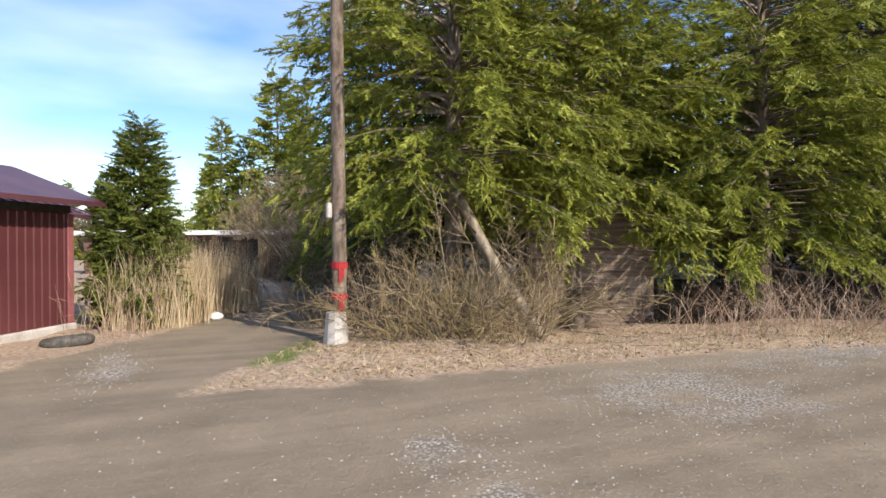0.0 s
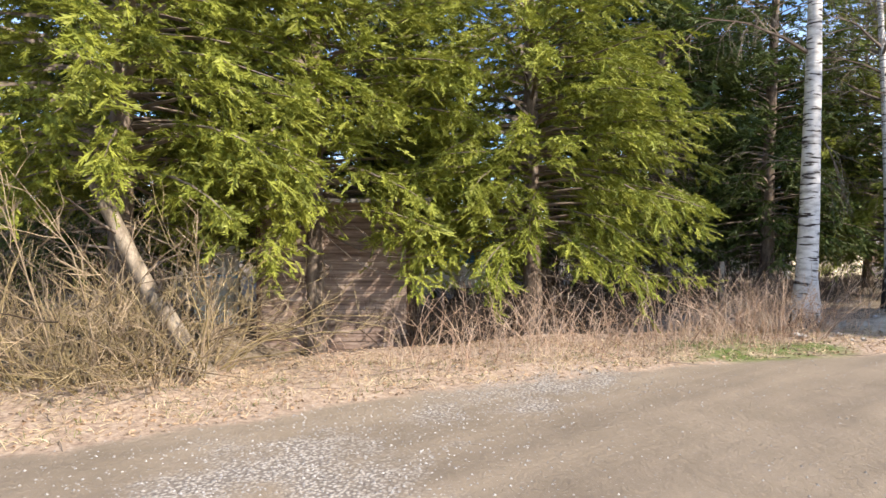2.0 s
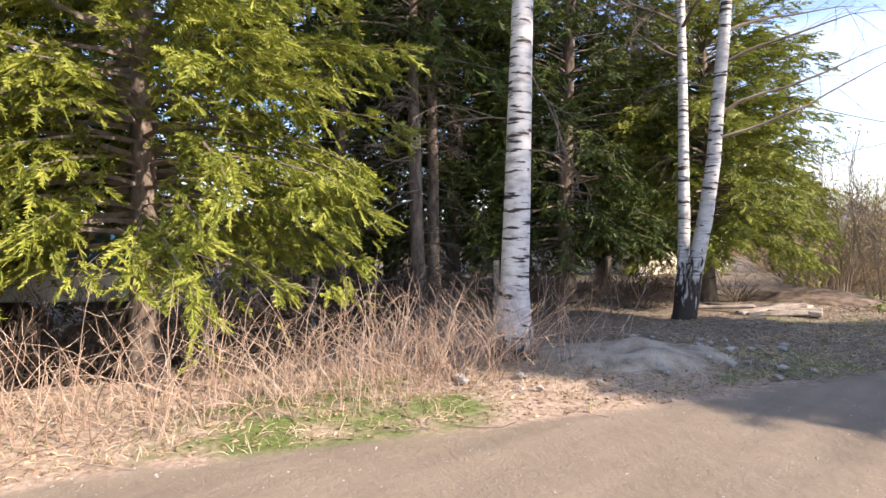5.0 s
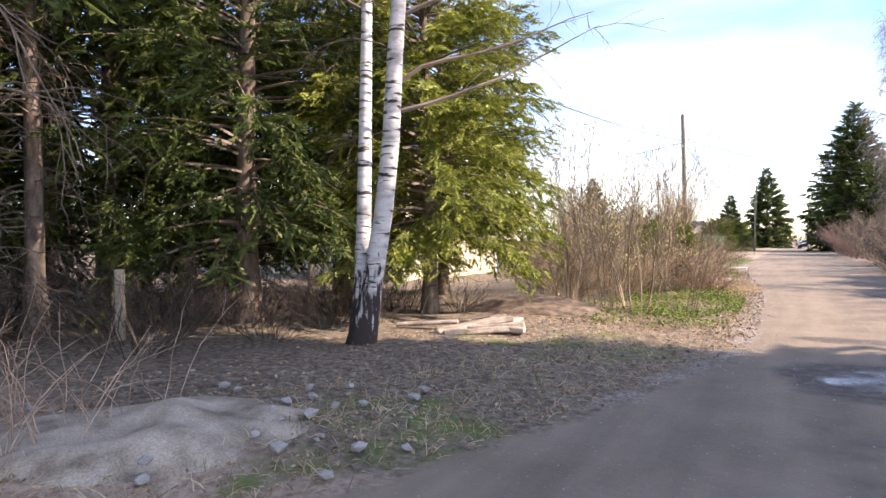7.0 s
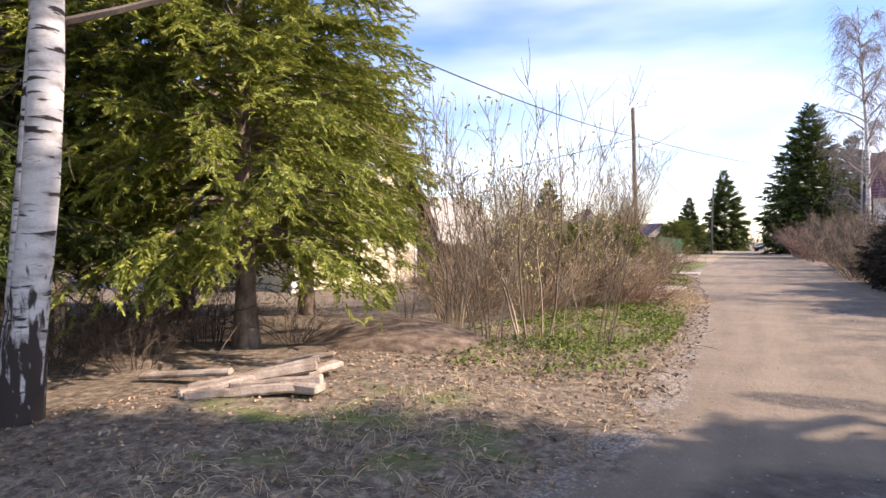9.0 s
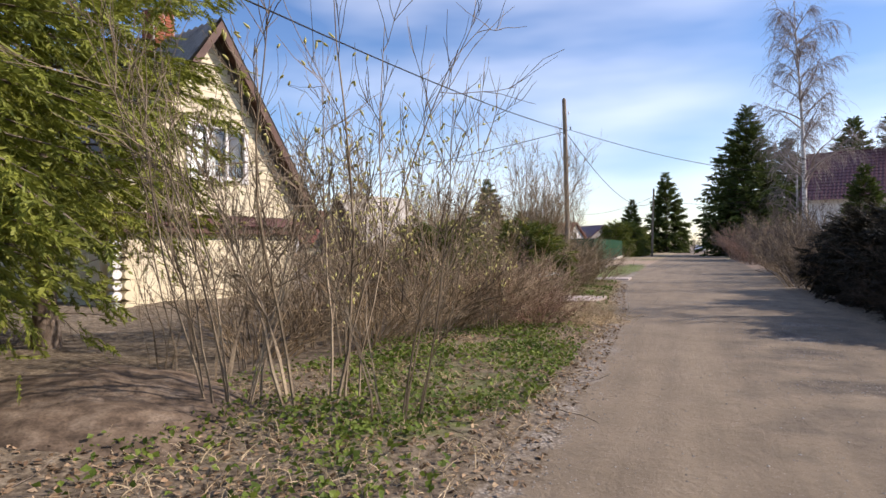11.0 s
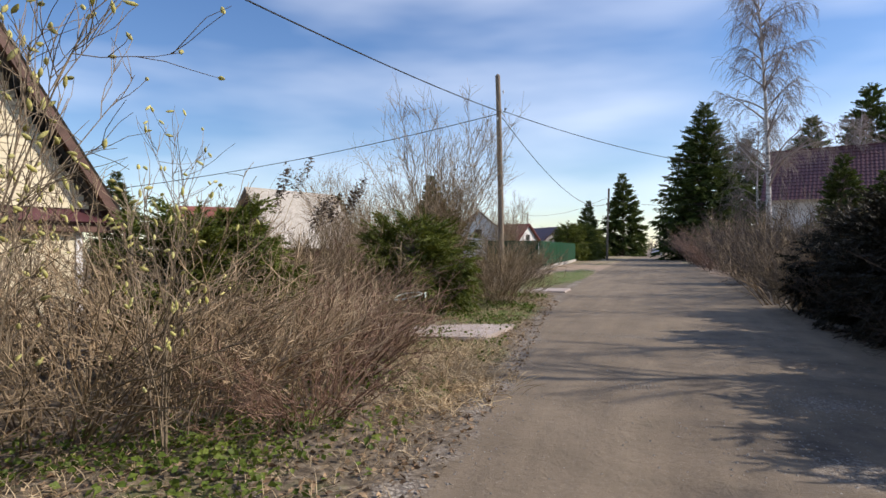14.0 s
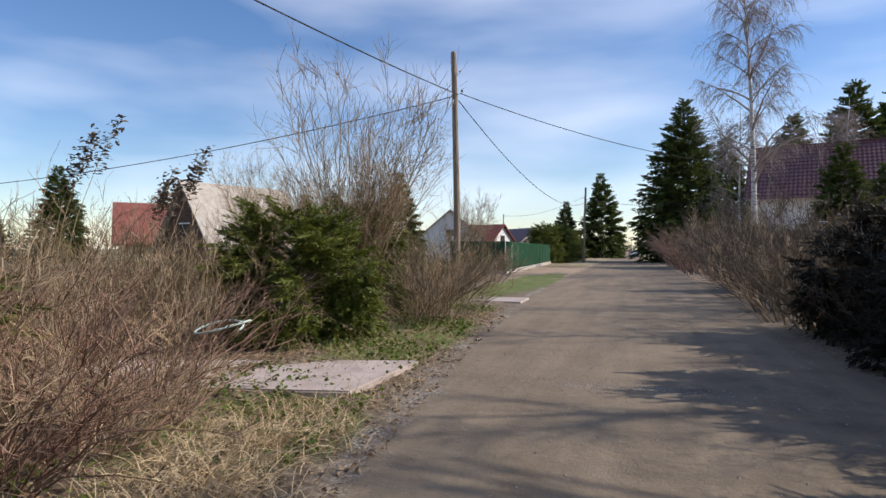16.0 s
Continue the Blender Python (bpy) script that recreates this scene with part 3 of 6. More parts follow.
def spruce_parts(seed, height, radius, skirt, sprays=14, branches=6, gap=0.36, size=0.55, droop=0.5, mat=None, thick=None, top_sprays=6, pairs=9, bare=0, dense=7.5, thin=0.35, blunt=0.8, wide=0.034, hangs=0.5):
    """Meshes of one spruce: trunk, limbs and needles. skirt: height of the lowest green boughs; bare: dead boughs below it."""
    rng = rng_of(seed)
    thick = thick or height * 0.014
    pt, rt = grow([(0, 0, -0.15)], [(0, 0, 1)], height + 0.1, thick, 0.015, rng, 14, wander=0.012)
    flare = np.ones(14)
    flare[0] = 1.45
    tv, tf = tubes(pt, rt * flare, 9)
    levels = np.arange(skirt, height * 0.985, gap)
    p0, d0, ln, zz = [], [], [], []
    for z in levels:
        h = (z - skirt) / (height - skirt)
        reach = radius * (1 - h) ** blunt * (0.78 + 0.22 * min(1, h * 5)) + 0.12
        n = max(3, int(round(branches * (1 - 0.4 * h))))
        a0 = rng.uniform(0, 6.28)
        for k in range(n):
            a = a0 + 6.283 * k / n + rng.normal(0, 0.25)
            p0.append((0, 0, z + rng.normal(0, gap * 0.4)))
            d0.append((math.cos(a), math.sin(a), 0.05 + 0.75 * h + rng.normal(0, 0.1)))
            ln.append(reach * rng.uniform(0.7, 1.12))
            zz.append(h)
    p0, d0, ln, zz = np.array(p0), np.array(d0), np.array(ln), np.array(zz)
    f = p0[:, 2] / (height + 0.1)
    kk = np.clip(f * 13, 0, 12.99)
    ki = kk.astype(int)
    axis = pt[0, ki] + (pt[0, ki + 1] - pt[0, ki]) * (kk - ki)[:, None]
    p0[:, :2] = axis[:, :2]
    bend = np.zeros((len(p0), 3))
    bend[:, 2] = -droop * (1 - zz)
    pb, rb = grow(p0, d0, ln, 0.012 + ln * 0.009, 0.004, rng, 7, bend, 0.05)
    bsets = [tubes(pb, rb, 3)]
    if bare:
        a = rng.uniform(0, 6.28, bare)
        q0 = np.stack([np.zeros(bare), np.zeros(bare), rng.uniform(0.4, skirt + 0.8, bare)], -1)
        pq, rq = grow(q0, np.stack([np.cos(a), np.sin(a), rng.normal(-0.05, 0.2, bare)], -1), rng.uniform(0.5, radius * 0.6, bare), 0.014, 0.003, rng, 6, (0, 0, -0.35), 0.16)
        bsets.append(tubes(pq, rq, 3))
        s0, sd, _, _ = sprout(pq, 5, rng, 0.3, 1.0, 0.7, -0.5)
        bsets.append(tubes(*grow(s0, sd, rng.uniform(0.15, 0.5, len(s0)), 0.005, 0.002, rng, 4, (0, 0, -0.4), 0.2), 3))
    bv, bf = joined(*bsets)
    low = np.where(p0[:, 2] < dense, 1.0, thin)
    count = np.maximum(3, (sprays * low * (ln / radius) + top_sprays * zz * 0.5).astype(int))
    i = np.repeat(np.arange(len(ln)), count)
    u = rng.uniform(0.22, 1.0, len(i)) ** 0.75
    g = u * 6
    k = np.minimum(g.astype(int), 5)
    a, b = pb[i, k], pb[i, k + 1]
    o = a + (b - a) * (g - k)[:, None]
    t = unit(b - a)
    side = unit(np.cross(t, np.array((0, 0, 1.0)))) * rng.choice([-1, 1], len(i))[:, None]
    curtain = rng.random(len(i)) < hangs
    o = o - np.array((0, 0, 1.0)) * (curtain * rng.uniform(0.02, 0.5, len(i)) * (1 - 0.85 * zz[i]) * np.minimum(1, ln[i] / 2.0))[:, None] + rng.normal(0, 0.05, o.shape)
    fwd = t * (0.55 + 0.5 * u[:, None]) * np.where(curtain, 0.35, 1.0)[:, None] + side * rng.uniform(0.1, 1.0, len(i))[:, None] + np.array((0, 0, -1)) * (rng.uniform(-0.15, 0.75, len(i)) * (1 - 0.8 * zz[i]))[:, None]
    sz = size * np.where(low < 1, 1.35, 1.0)[i] * rng.uniform(0.6, 1.2, len(i)) * (0.55 + 0.45 * np.minimum(1, ln[i] / (0.35 * radius)))
    tone = np.clip(rng.normal(0.30, 0.20, len(i)) + 0.35 * (u - 0.6), 0, 1)
    cv, cf, ct = place_sprays(rng, o, fwd, sz, tone, wide, pairs)
    return (mesh_of("trunk", tv, tf, M_BARK, True), mesh_of("branchwork", bv, bf, M_BRANCH), mesh_of("crown", cv, cf, mat or M_NEEDLE, tone=ct))


def spruce(meshes, x, y, turn, label, group="", scale=1.0, sink=0.0):
    e = thing("spruce_tree", label, "tree", pose(x, y, float(ground_z(x, y)) - sink, 0, 0, turn) @ Matrix.Scale(scale, 4), group)
    for n, me in zip(("trunk", "branchwork", "crown"), meshes):
        ob_of(n, me, e)
    return e


def shrub_meshes(seed, stems, height, spread, mat, twigs=6, second=3, r=0.009, lean=(0, 0, 0), arch=0.25, base=0.35, wander=0.09, fine=0.0025):
    rng = rng_of(seed)
    a, q = rng.uniform(0, 6.28, stems), np.sqrt(rng.uniform(0, 1, stems)) * base
    p0 = np.stack([np.cos(a) * q, np.sin(a) * q, np.full(stems, -0.05)], -1)
    out = rng.uniform(0.1, 1.0, stems) * spread
    d0 = np.stack([np.cos(a) * out, np.sin(a) * out, np.ones(stems)], -1) + np.array(lean)
    bend = np.stack([np.cos(a) * arch, np.sin(a) * arch, np.full(stems, -0.15 * spread)], -1)
    h = height * rng.uniform(0.55, 1.1, stems)
    ps, rs = grow(p0, d0, h, r * rng.uniform(0.6, 1.3, stems), 0.0025, rng, 8, bend, wander)
    sets = [tubes(ps, rs, 4)]
    tw = []
    if twigs:
        t0, td, f, i = sprout(ps, twigs, rng, 0.25, 0.98, 0.55, 0.35)
        pt, rt = grow(t0, td, h[i] * rng.uniform(0.12, 0.34, len(i)) * (1.15 - 0.6 * f), 0.0042, fine * 0.7, rng, 5, (0, 0, 0.15), 0.13)
        tw.append(tubes(pt, rt, 3))
        ends = pt[:, -1]
        if second:
            u0, ud, f2, i2 = sprout(pt, second, rng, 0.2, 0.95, 0.6, 0.3)
            pu, ru = grow(u0, ud, rng.uniform(0.05, 0.14, len(i2)) * height, fine, fine * 0.6, rng, 4, (0, 0, 0.1), 0.15)
            tw.append(tubes(pu, ru, 3))
            ends = np.concatenate([ends, pu[:, -1]])
    else:
        ends = ps[:, -1]
    sv, sf = joined(*sets)
    out = [("stemwork", mesh_of("stemwork", sv, sf, mat))]
    if tw:
        wv, wf = joined(*tw)
        out.append(("twigwork", mesh_of("twigwork", wv, wf, mat)))
    return out, ends


def flakes(rng, pts, size, flat=0.3, aspect=0.5):
    """Small pointed leaves of two triangles about the points given."""
    n = len(pts)
    d = unit(rng.normal(0, 1, (n, 3)) * np.array((1, 1, flat)))
    s = unit(np.cross(d, rng.normal(0, 1, (n, 3)) * np.array((0.4, 0.4, 1)) + 1e-3))
    ln = size * rng.uniform(0.6, 1.3, n)[:, None]
    up = np.array((0, 0, 1)) * ln * 0.12
    v = np.stack([pts - d * ln * 0.5, pts + s * ln * aspect * 0.5 + up, pts + d * ln * 0.5, pts - s * ln * aspect * 0.5 + up], 1).reshape(-1, 3)
    return v, np.arange(4 * n).reshape(-1, 4)


def pods(rng, pts, size):
    """Little egg-shaped catkins at the points given."""
    n = len(pts)
    d = unit(rng.normal(0, 0.5, (n, 3)) + np.array((0, 0, 0.6)))
    ln = size * rng.uniform(0.7, 1.3, n)[:, None]
    p = np.stack([pts, pts + d * ln * 0.3, pts + d * ln * 0.7, pts + d * ln], 1)
    r = np.broadcast_to(np.array((0.15, 0.5, 0.45, 0.08)) * size * 0.42, (n, 4))
    return tubes(p, r, 5)


def shrub(made, x, y, turn, label, category="shrub", group="", scale=1.0, name="bush"):
    e = thing(name, label, category, pose(x, y, float(ground_z(x, y)), 0, 0, turn) @ Matrix.Scale(scale, 4), group)
    for n, me in made:
        ob_of(n, me, e)
    return e


def bare_tree_meshes(seed, height, thick, bark, twig, limbs=26, lo=0.3, per=7, per2=6, hang=0.0, limb_len=0.32, up=0.6, sway=0.015, fine=0.004):
    """A leafless tree: trunk, limbs, and fine twigs that may hang."""
    rng = rng_of(seed)
    pt, rt = grow([(0, 0, -0.1)], [(0, 0, 1)], height, thick, 0.02, rng, 14, wander=sway)
    fl = np.ones(14)
    fl[0] = 1.55
    tv, tf = tubes(pt, rt * fl, 12)
    a = rng.uniform(0, 6.28, limbs)
    f = np.sort(rng.uniform(lo, 0.97, limbs))
    k = np.minimum((f * 13).astype(int), 12)
    p0 = pt[0, k] + (pt[0, k + 1] - pt[0, k]) * (f * 13 - k)[:, None]
    ln = height * limb_len * (1.08 - 0.75 * f) * rng.uniform(0.6, 1.15, limbs)
    pl, rl = grow(p0, np.stack([np.cos(a), np.sin(a), np.full(limbs, up)], -1), ln, 0.012 + ln * 0.013, 0.006, rng, 8, (0, 0, 0.15 - hang * 0.5), 0.1)
    s0, sd, g, i = sprout(pl, per, rng, 0.2, 0.98, 0.55, 0.1)
    ps, rs = grow(s0, sd, ln[i] * rng.uniform(0.2, 0.5, len(i)), 0.010, fine, rng, 6, (0, 0, -hang), 0.1)
    u0, ud, _, i2 = sprout(ps, per2, rng, 0.15, 1.0, 0.5, -hang * 0.6)
    pu, ru = grow(u0, ud, rng.uniform(0.3, 0.9, len(i2)) * (height / 12), fine, fine * 0.55, rng, 5, (0, 0, -hang * 1.4), 0.1)
    lv, lf = tubes(pl, rl, 5)
    wv, wf = joined(tubes(ps, rs, 3), tubes(pu, ru, 3))
    return [("trunk", mesh_of("trunk", tv, tf, bark, True)), ("branchwork", mesh_of("branchwork", lv, lf, twig)), ("twigwork", mesh_of("twigwork", wv, wf, twig))]

build_ground()

# ---- spruces along the road ----
SPRUCE_A = spruce_parts(11, 13.5, 3.6, 2.45, sprays=84, branches=8, gap=0.22, size=0.36, droop=0.7, bare=40, dense=6.2, thin=0.10, pairs=10, blunt=0.6, hangs=0.38)
SPRUCE_B = spruce_parts(12, 14.5, 3.7, 2.0, sprays=92, branches=8, gap=0.21, size=0.36, droop=0.7, bare=36, dense=6.4, thin=0.10, pairs=10, blunt=0.6, hangs=0.38)
SPRUCE_D = spruce_parts(13, 15.0, 3.0, 1.6, sprays=44, branches=8, gap=0.36, size=0.46, droop=0.7, mat=M_NEEDLE_SHADED, bare=30, dense=7, thin=0.25, pairs=8, wide=0.042)
SPRUCE_E = spruce_parts(14, 11.5, 3.2, 1.65, sprays=115, branches=9, gap=0.21, size=0.30, droop=0.7, bare=34, dense=6.3, thin=0.15, pairs=9, blunt=0.7, hangs=0.36, wide=0.042, mat=M_NEEDLE_OLIVE)
SPRUCE_BARE = spruce_parts(15, 15.0, 2.6, 5.2, sprays=18, branches=6, gap=0.5, size=0.6, droop=0.6, mat=M_NEEDLE_SHADED, bare=95, dense=8, thin=0.4, thick=0.15, pairs=8, wide=0.05)
SPRUCE_S = spruce_parts(16, 19.0, 3.3, 1.2, sprays=20, branches=9, gap=0.5, size=0.95, droop=0.6, mat=M_NEEDLE_SHADED, dense=30, pairs=6, wide=0.09, blunt=0.5)
ROW = "roadside spruces"
ROW_TREES = []
for me, x, y, turn in ((SPRUCE_A, -9.45, -5.8, 20), (SPRUCE_A, -10.1, -2.6, 200), (SPRUCE_B, -8.6, 1.3, 80)):
    tree = spruce(me, x, y, turn, "tall spruce with drooping yellow-green boughs beside the road", ROW)
    ROW_TREES.append((tree, x, y))
spruce(SPRUCE_E, -6.3, 13.3, 30, "sunlit spruce with boughs hanging down to the rubble", ROW)
spruce(SPRUCE_A, -7.9, 16.5, 170, "sunlit spruce with boughs hanging beside the cottage", ROW, 0.8)
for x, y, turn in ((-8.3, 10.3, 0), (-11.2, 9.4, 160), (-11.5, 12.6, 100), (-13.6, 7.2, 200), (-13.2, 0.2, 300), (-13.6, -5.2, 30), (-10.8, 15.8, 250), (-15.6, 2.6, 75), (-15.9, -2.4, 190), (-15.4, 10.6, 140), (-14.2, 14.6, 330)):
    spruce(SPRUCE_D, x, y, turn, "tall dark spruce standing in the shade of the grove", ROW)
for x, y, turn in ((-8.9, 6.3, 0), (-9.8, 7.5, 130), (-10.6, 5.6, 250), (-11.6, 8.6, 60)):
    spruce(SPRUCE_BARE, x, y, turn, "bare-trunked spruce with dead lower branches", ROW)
# across the road, out of sight, they shade it
for x, y, turn in ((9.0, 11.0, 20), (9.2, 12.3, 140), (11.5, 11.8, 260), (11.8, 13.4, 60), (14.5, 12.9, 100), (14.8, 14.3, 320), (17.6, 14.1, 200), (17.8, 15.4, 10)):
    spruce(SPRUCE_S, x, y, turn, "tall dark spruce across the road", ROW, 0.95)

# low sunlit tufts on thin boughs under the green
def low_tuft(parent, start, tip, seed, n=26, size=0.2):
    rng = rng_of(seed)
    inv = parent.matrix_basis.inverted()
    a, b = inv @ Vector(start), inv @ Vector(tip)
    t = np.linspace(0, 1, 9)
    p = np.array(a) * (1 - t)[:, None] + np.array(b) * t[:, None]
    p[:, 2] -= 0.25 * np.sin(t * math.pi)
    v, f = tubes(p[None], np.linspace(0.014, 0.004, 9)[None], 4)
    bough = ob_of("low_bough", mesh_of("low_bough", v, f, M_BRANCH), parent)
    o = np.array(b) + rng.normal(0, 0.12, (n, 3)) * np.array((1.3, 1.3, 0.5))
    d = np.array(b) - np.array(a)
    fw = d[None] / np.linalg.norm(d) + rng.normal(0, 0.6, (n, 3)) + np.array((0, 0, -0.2))
    v, f, tn = place_sprays(rng, o, fw, size * rng.uniform(0.7, 1.3, n), np.clip(rng.normal(0.7, 0.2, n), 0, 1))
    ob_of("needle_tuft", mesh_of("needle_tuft", v, f, M_NEEDLE, tone=tn), bough, "bright yellow-green needle tuft")


# ---- birches ----
def birch(x, y, seed, height, thick, label, lean=(0, 0), bends=(), twigs=M_TWIG_DARK, limbs=16, hang=0.9, lo=0.38, limb_len=0.2, bark=None):
    bark = bark or M_BIRCH
    made = bare_tree_meshes(seed, height, thick, bark, twigs, limbs=limbs, lo=lo, per=6, per2=6, hang=hang, limb_len=limb_len)
    e = thing("birch_tree", label, "tree", pose(x, y, float(ground_z(x, y)), lean[0], lean[1], seed * 37))
    for n, me in made:
        ob_of(n, me, e)
    return e


def hanging_shoots(e, seed, starts, dirs, lengths, name="bough", r=0.012, per=7, fall=0.9, mat=None):
    """Slim boughs with hanging twigs, in the tree's own space."""
    rng = rng_of(seed)
    pl, rl = grow(starts, dirs, lengths, r, 0.004, rng, 9, (0, 0, -0.25), 0.09)
    s0, sd, g, i = sprout(pl, per, rng, 0.2, 1.0, 0.5, -0.2)
    ps, rs = grow(s0, sd, rng.uniform(0.3, 1.1, len(i)), 0.006, 0.002, rng, 7, (0, 0, -fall), 0.14)
    u0, ud, _, i2 = sprout(ps, 3, rng, 0.2, 1.0, 0.5, -0.3)
    pu, ru = grow(u0, ud, rng.uniform(0.12, 0.45, len(i2)), 0.003, 0.0015, rng, 5, (0, 0, -fall), 0.16)
    v, f = joined(tubes(pl, rl, 5), tubes(ps, rs, 3), tubes(pu, ru, 3))
    ob_of(name, mesh_of(name, v, f, mat or M_BRANCH), e)


b1 = birch(-4.92, 4.55, 1, 13, 0.195, "white-barked birch with black dashes among dry canes", (0.8, 1.2))
b1.matrix_basis = pose(-4.97, 4.55, float(ground_z(-4.97, 4.55)), 0, 1.9, 0)
hanging_shoots(b1, 5, [(0.05, 0.1, 4.6), (0.05, 0.12, 3.6), (-0.1, 0.05, 3.0), (0.1, 0.1, 5.2), (0, 0.1, 2.6)], [(0.5, 0.9, 0.25), (0.2, 0.6, -0.9), (-0.8, -0.2, 0.1), (0.6, 1, 0.5), (0.2, 0.9, 0.1)], [1.9, 1.8, 1.1, 2.4, 0.9])


def swept(me, side, over, reach):
    """Leans a stem out from its foot and lets it straighten with height."""
    for q in me.vertices:
        k = reach * (1 - math.exp(-max(0.0, q.co.z) / reach))
        q.co.x += side * k
        q.co.y += over * k
    return me


twin = thing("birch_tree", "twin white birch with two stems from a black-barked foot", "tree", pose(-5.22, 9.66, float(ground_z(-5.2, 9.65))))
for seed, thick, side, over, reach in ((2, 0.125, -0.035, 0.115, 9.0), (3, 0.155, 0.27, 0.05, 3.2)):
    for n, me in bare_tree_meshes(seed, 13, thick, M_BIRCH_FOOT, M_TWIG_DARK, limbs=16, lo=0.38, per=6, per2=6, hang=0.9, limb_len=0.2):
        ob_of(n, swept(me, side, over, reach), twin)
hanging_shoots(twin, 6, [(0.60, 0.15, 3.7), (0.58, 0.15, 3.3), (0.66, 0.1, 4.6), (0.7, 0.2, 5.2)], [(0.8, 0.62, 0.75), (0.85, 0.6, 0.28), (0.9, 0.5, 0.5), (0.5, 1, 0.5)], [3.2, 3.3, 2.6, 3.0], "limb", 0.036, 8, 0.2, M_TWIG_DARK)
hanging_shoots(twin, 7, [(0.5, 0.0, 4.2), (0.45, 0.0, 3.0), (0.1, 0.6, 5.0)], [(-0.9, 0.1, 0.4), (-0.7, 0.6, 0.2), (-0.9, -0.5, 0.5)], [1.6, 1.2, 2.0], "bough", 0.012, 8, 0.9)
rng = rng_of(8)
v, f = tubes(np.array([[(0.37, 0.0, 1.36), (0.385, -0.01, 1.43), (0.40, -0.005, 1.54), (0.405, 0.01, 1.63)]]), np.array([[0.008, 0.03, 0.028, 0.006]]), 7)
ob_of("bark_scar", mesh_of("bark_scar", v, f, M_BARK, True), twin, "dark scar on the white bark")

for k, tip in ((1, (-6.75, -2.55, 1.07)), (0, (-7.6, -4.3, 1.5)), (1, (-7.2, -1.9, 1.4)), (2, (-6.3, 0.2, 1.2)), (2, (-5.9, 2.6, 0.95))):
    tree, tx, ty = ROW_TREES[k]
    low_tuft(tree, (tx, ty, 1.9), tip, 300 + k + int(tip[1] * 10) % 50)

# ---- the leaning trunk and the pole in the spruces ----
lp, lr = grow([(-7.35, -5.1, -0.15)], [(-0.28, -0.54, 1.0)], 2.9, 0.12, 0.08, rng_of(9), 12, (-0.25, -0.1, 0.25), 0.045)
v, f = tubes(lp, lr, 9)
M_DEADTRUNK = material("grey_dead_trunk", [(0.08, 0.062, 0.045), (0.21, 0.17, 0.125), (0.36, 0.30, 0.225)], scale=7, bump=0.8, stretch=(1, 1, 0.4))
e = thing("dead_tree", "grey leaning dead tree among roadside bushes", "tree", Matrix())
ob_of("trunk", mesh_of("trunk", v, f, M_DEADTRUNK, True), e)
for k, a in enumerate((0.4, 2.2, 3.9, 5.3)):
    bp, br = grow([lp[0, 5 + k]], [(math.cos(a), math.sin(a), 0.5)], 0.7 + 0.12 * k, 0.022, 0.006, rng_of(400 + k), 6, (0, 0, -0.2), 0.14)
    v, f = tubes(bp, br, 5)
    ob_of("branch", mesh_of("branch", v, f, M_BRANCH), e)


def utility_pole(x, y, height, label, r=0.13, arm=True, lean=0.0, wood=None):
    wood = wood or M_POLE
    e = thing("utility_pole", label, "utility pole", pose(x, y, float(ground_z(x, y)), 0, lean, 0))
    p, q = grow([(0, 0, -0.1)], [(0, 0, 1)], height + 0.1, r, r * 0.78, rng_of(int(height * 10)), 12, wander=0.006)
    v, f = tubes(p, q, 12)
    bm = bmesh.new()
    bmesh.ops.create_cone(bm, cap_ends=True, segments=12, radius1=r * 0.8, radius2=r * 0.3, depth=0.09, matrix=Matrix.Translation((p[0, -1, 0], p[0, -1, 1], height + 0.04)))
    ob_of("post", mesh_of("post", v, f, wood, True), e)
    part("cap", bm, M_POLE, e)
    if arm:
        for k, (dz, a) in enumerate(((1.6, 0.3), (1.75, 2.2), (2.05, 4.0), (0.7, 1.2))):
            h = bmesh.new()
            m = Matrix.Translation((math.cos(a) * (r + 0.05), math.sin(a) * (r + 0.05), height - dz))
            bmesh.ops.create_cone(h, cap_ends=True, segments=10, radius1=0.045, radius2=0.03, depth=0.1, matrix=m)
            box(h, m.translation.x - 0.012, m.translation.x + 0.012, m.translation.y - 0.012, m.translation.y + 0.012, m.translation.z - 0.12, m.translation.z - 0.04)
            part("insulator", h, M_WHITE if k else M_DARK, e)
    return e


p0 = utility_pole(-8.3, -8.2, 8.6, "weathered wooden utility pole with red ribbons beside spruces", 0.115, wood=M_BARK)
box_part("meter_box", (-0.06, 0.06, -0.2, -0.12, 1.86, 2.1), M_CONCRETE, p0, "small grey metal box", 0.02)
bm = bmesh.new()
bmesh.ops.create_cone(bm, cap_ends=True, segments=10, radius1=0.2, radius2=0.15, depth=0.5, matrix=Matrix.Translation((0.1, -0.08, 0.2)))
part("concrete_footing", bm, M_CONCRETE, p0, "pale broken concrete stub")
for z, s in ((1.15, 0.1), (0.68, 0.09)):
    bm = bmesh.new()
    bmesh.ops.create_cone(bm, segments=14, radius1=0.128, radius2=0.131, depth=s, matrix=Matrix.Translation((0, 0, z)))
    for k in range(3):
        box(bm, 0.124, 0.134, -0.04 + 0.03 * k, -0.015 + 0.03 * k, z - 0.28 + 0.05 * k, z)
    part("ribbon", bm, M_RED, p0, "red plastic ribbon")
p1 = utility_pole(-6.12, 44.85, 9.75, "tall weathered wooden utility pole beside the dirt road", 0.15)
utility_pole(-4.5, 91.0, 8.6, "distant wooden utility pole by the road", 0.14, lean=1.5)
utility_pole(-18.6, 113, 7.0, "thin distant lamp post with a bracket", 0.1, False)


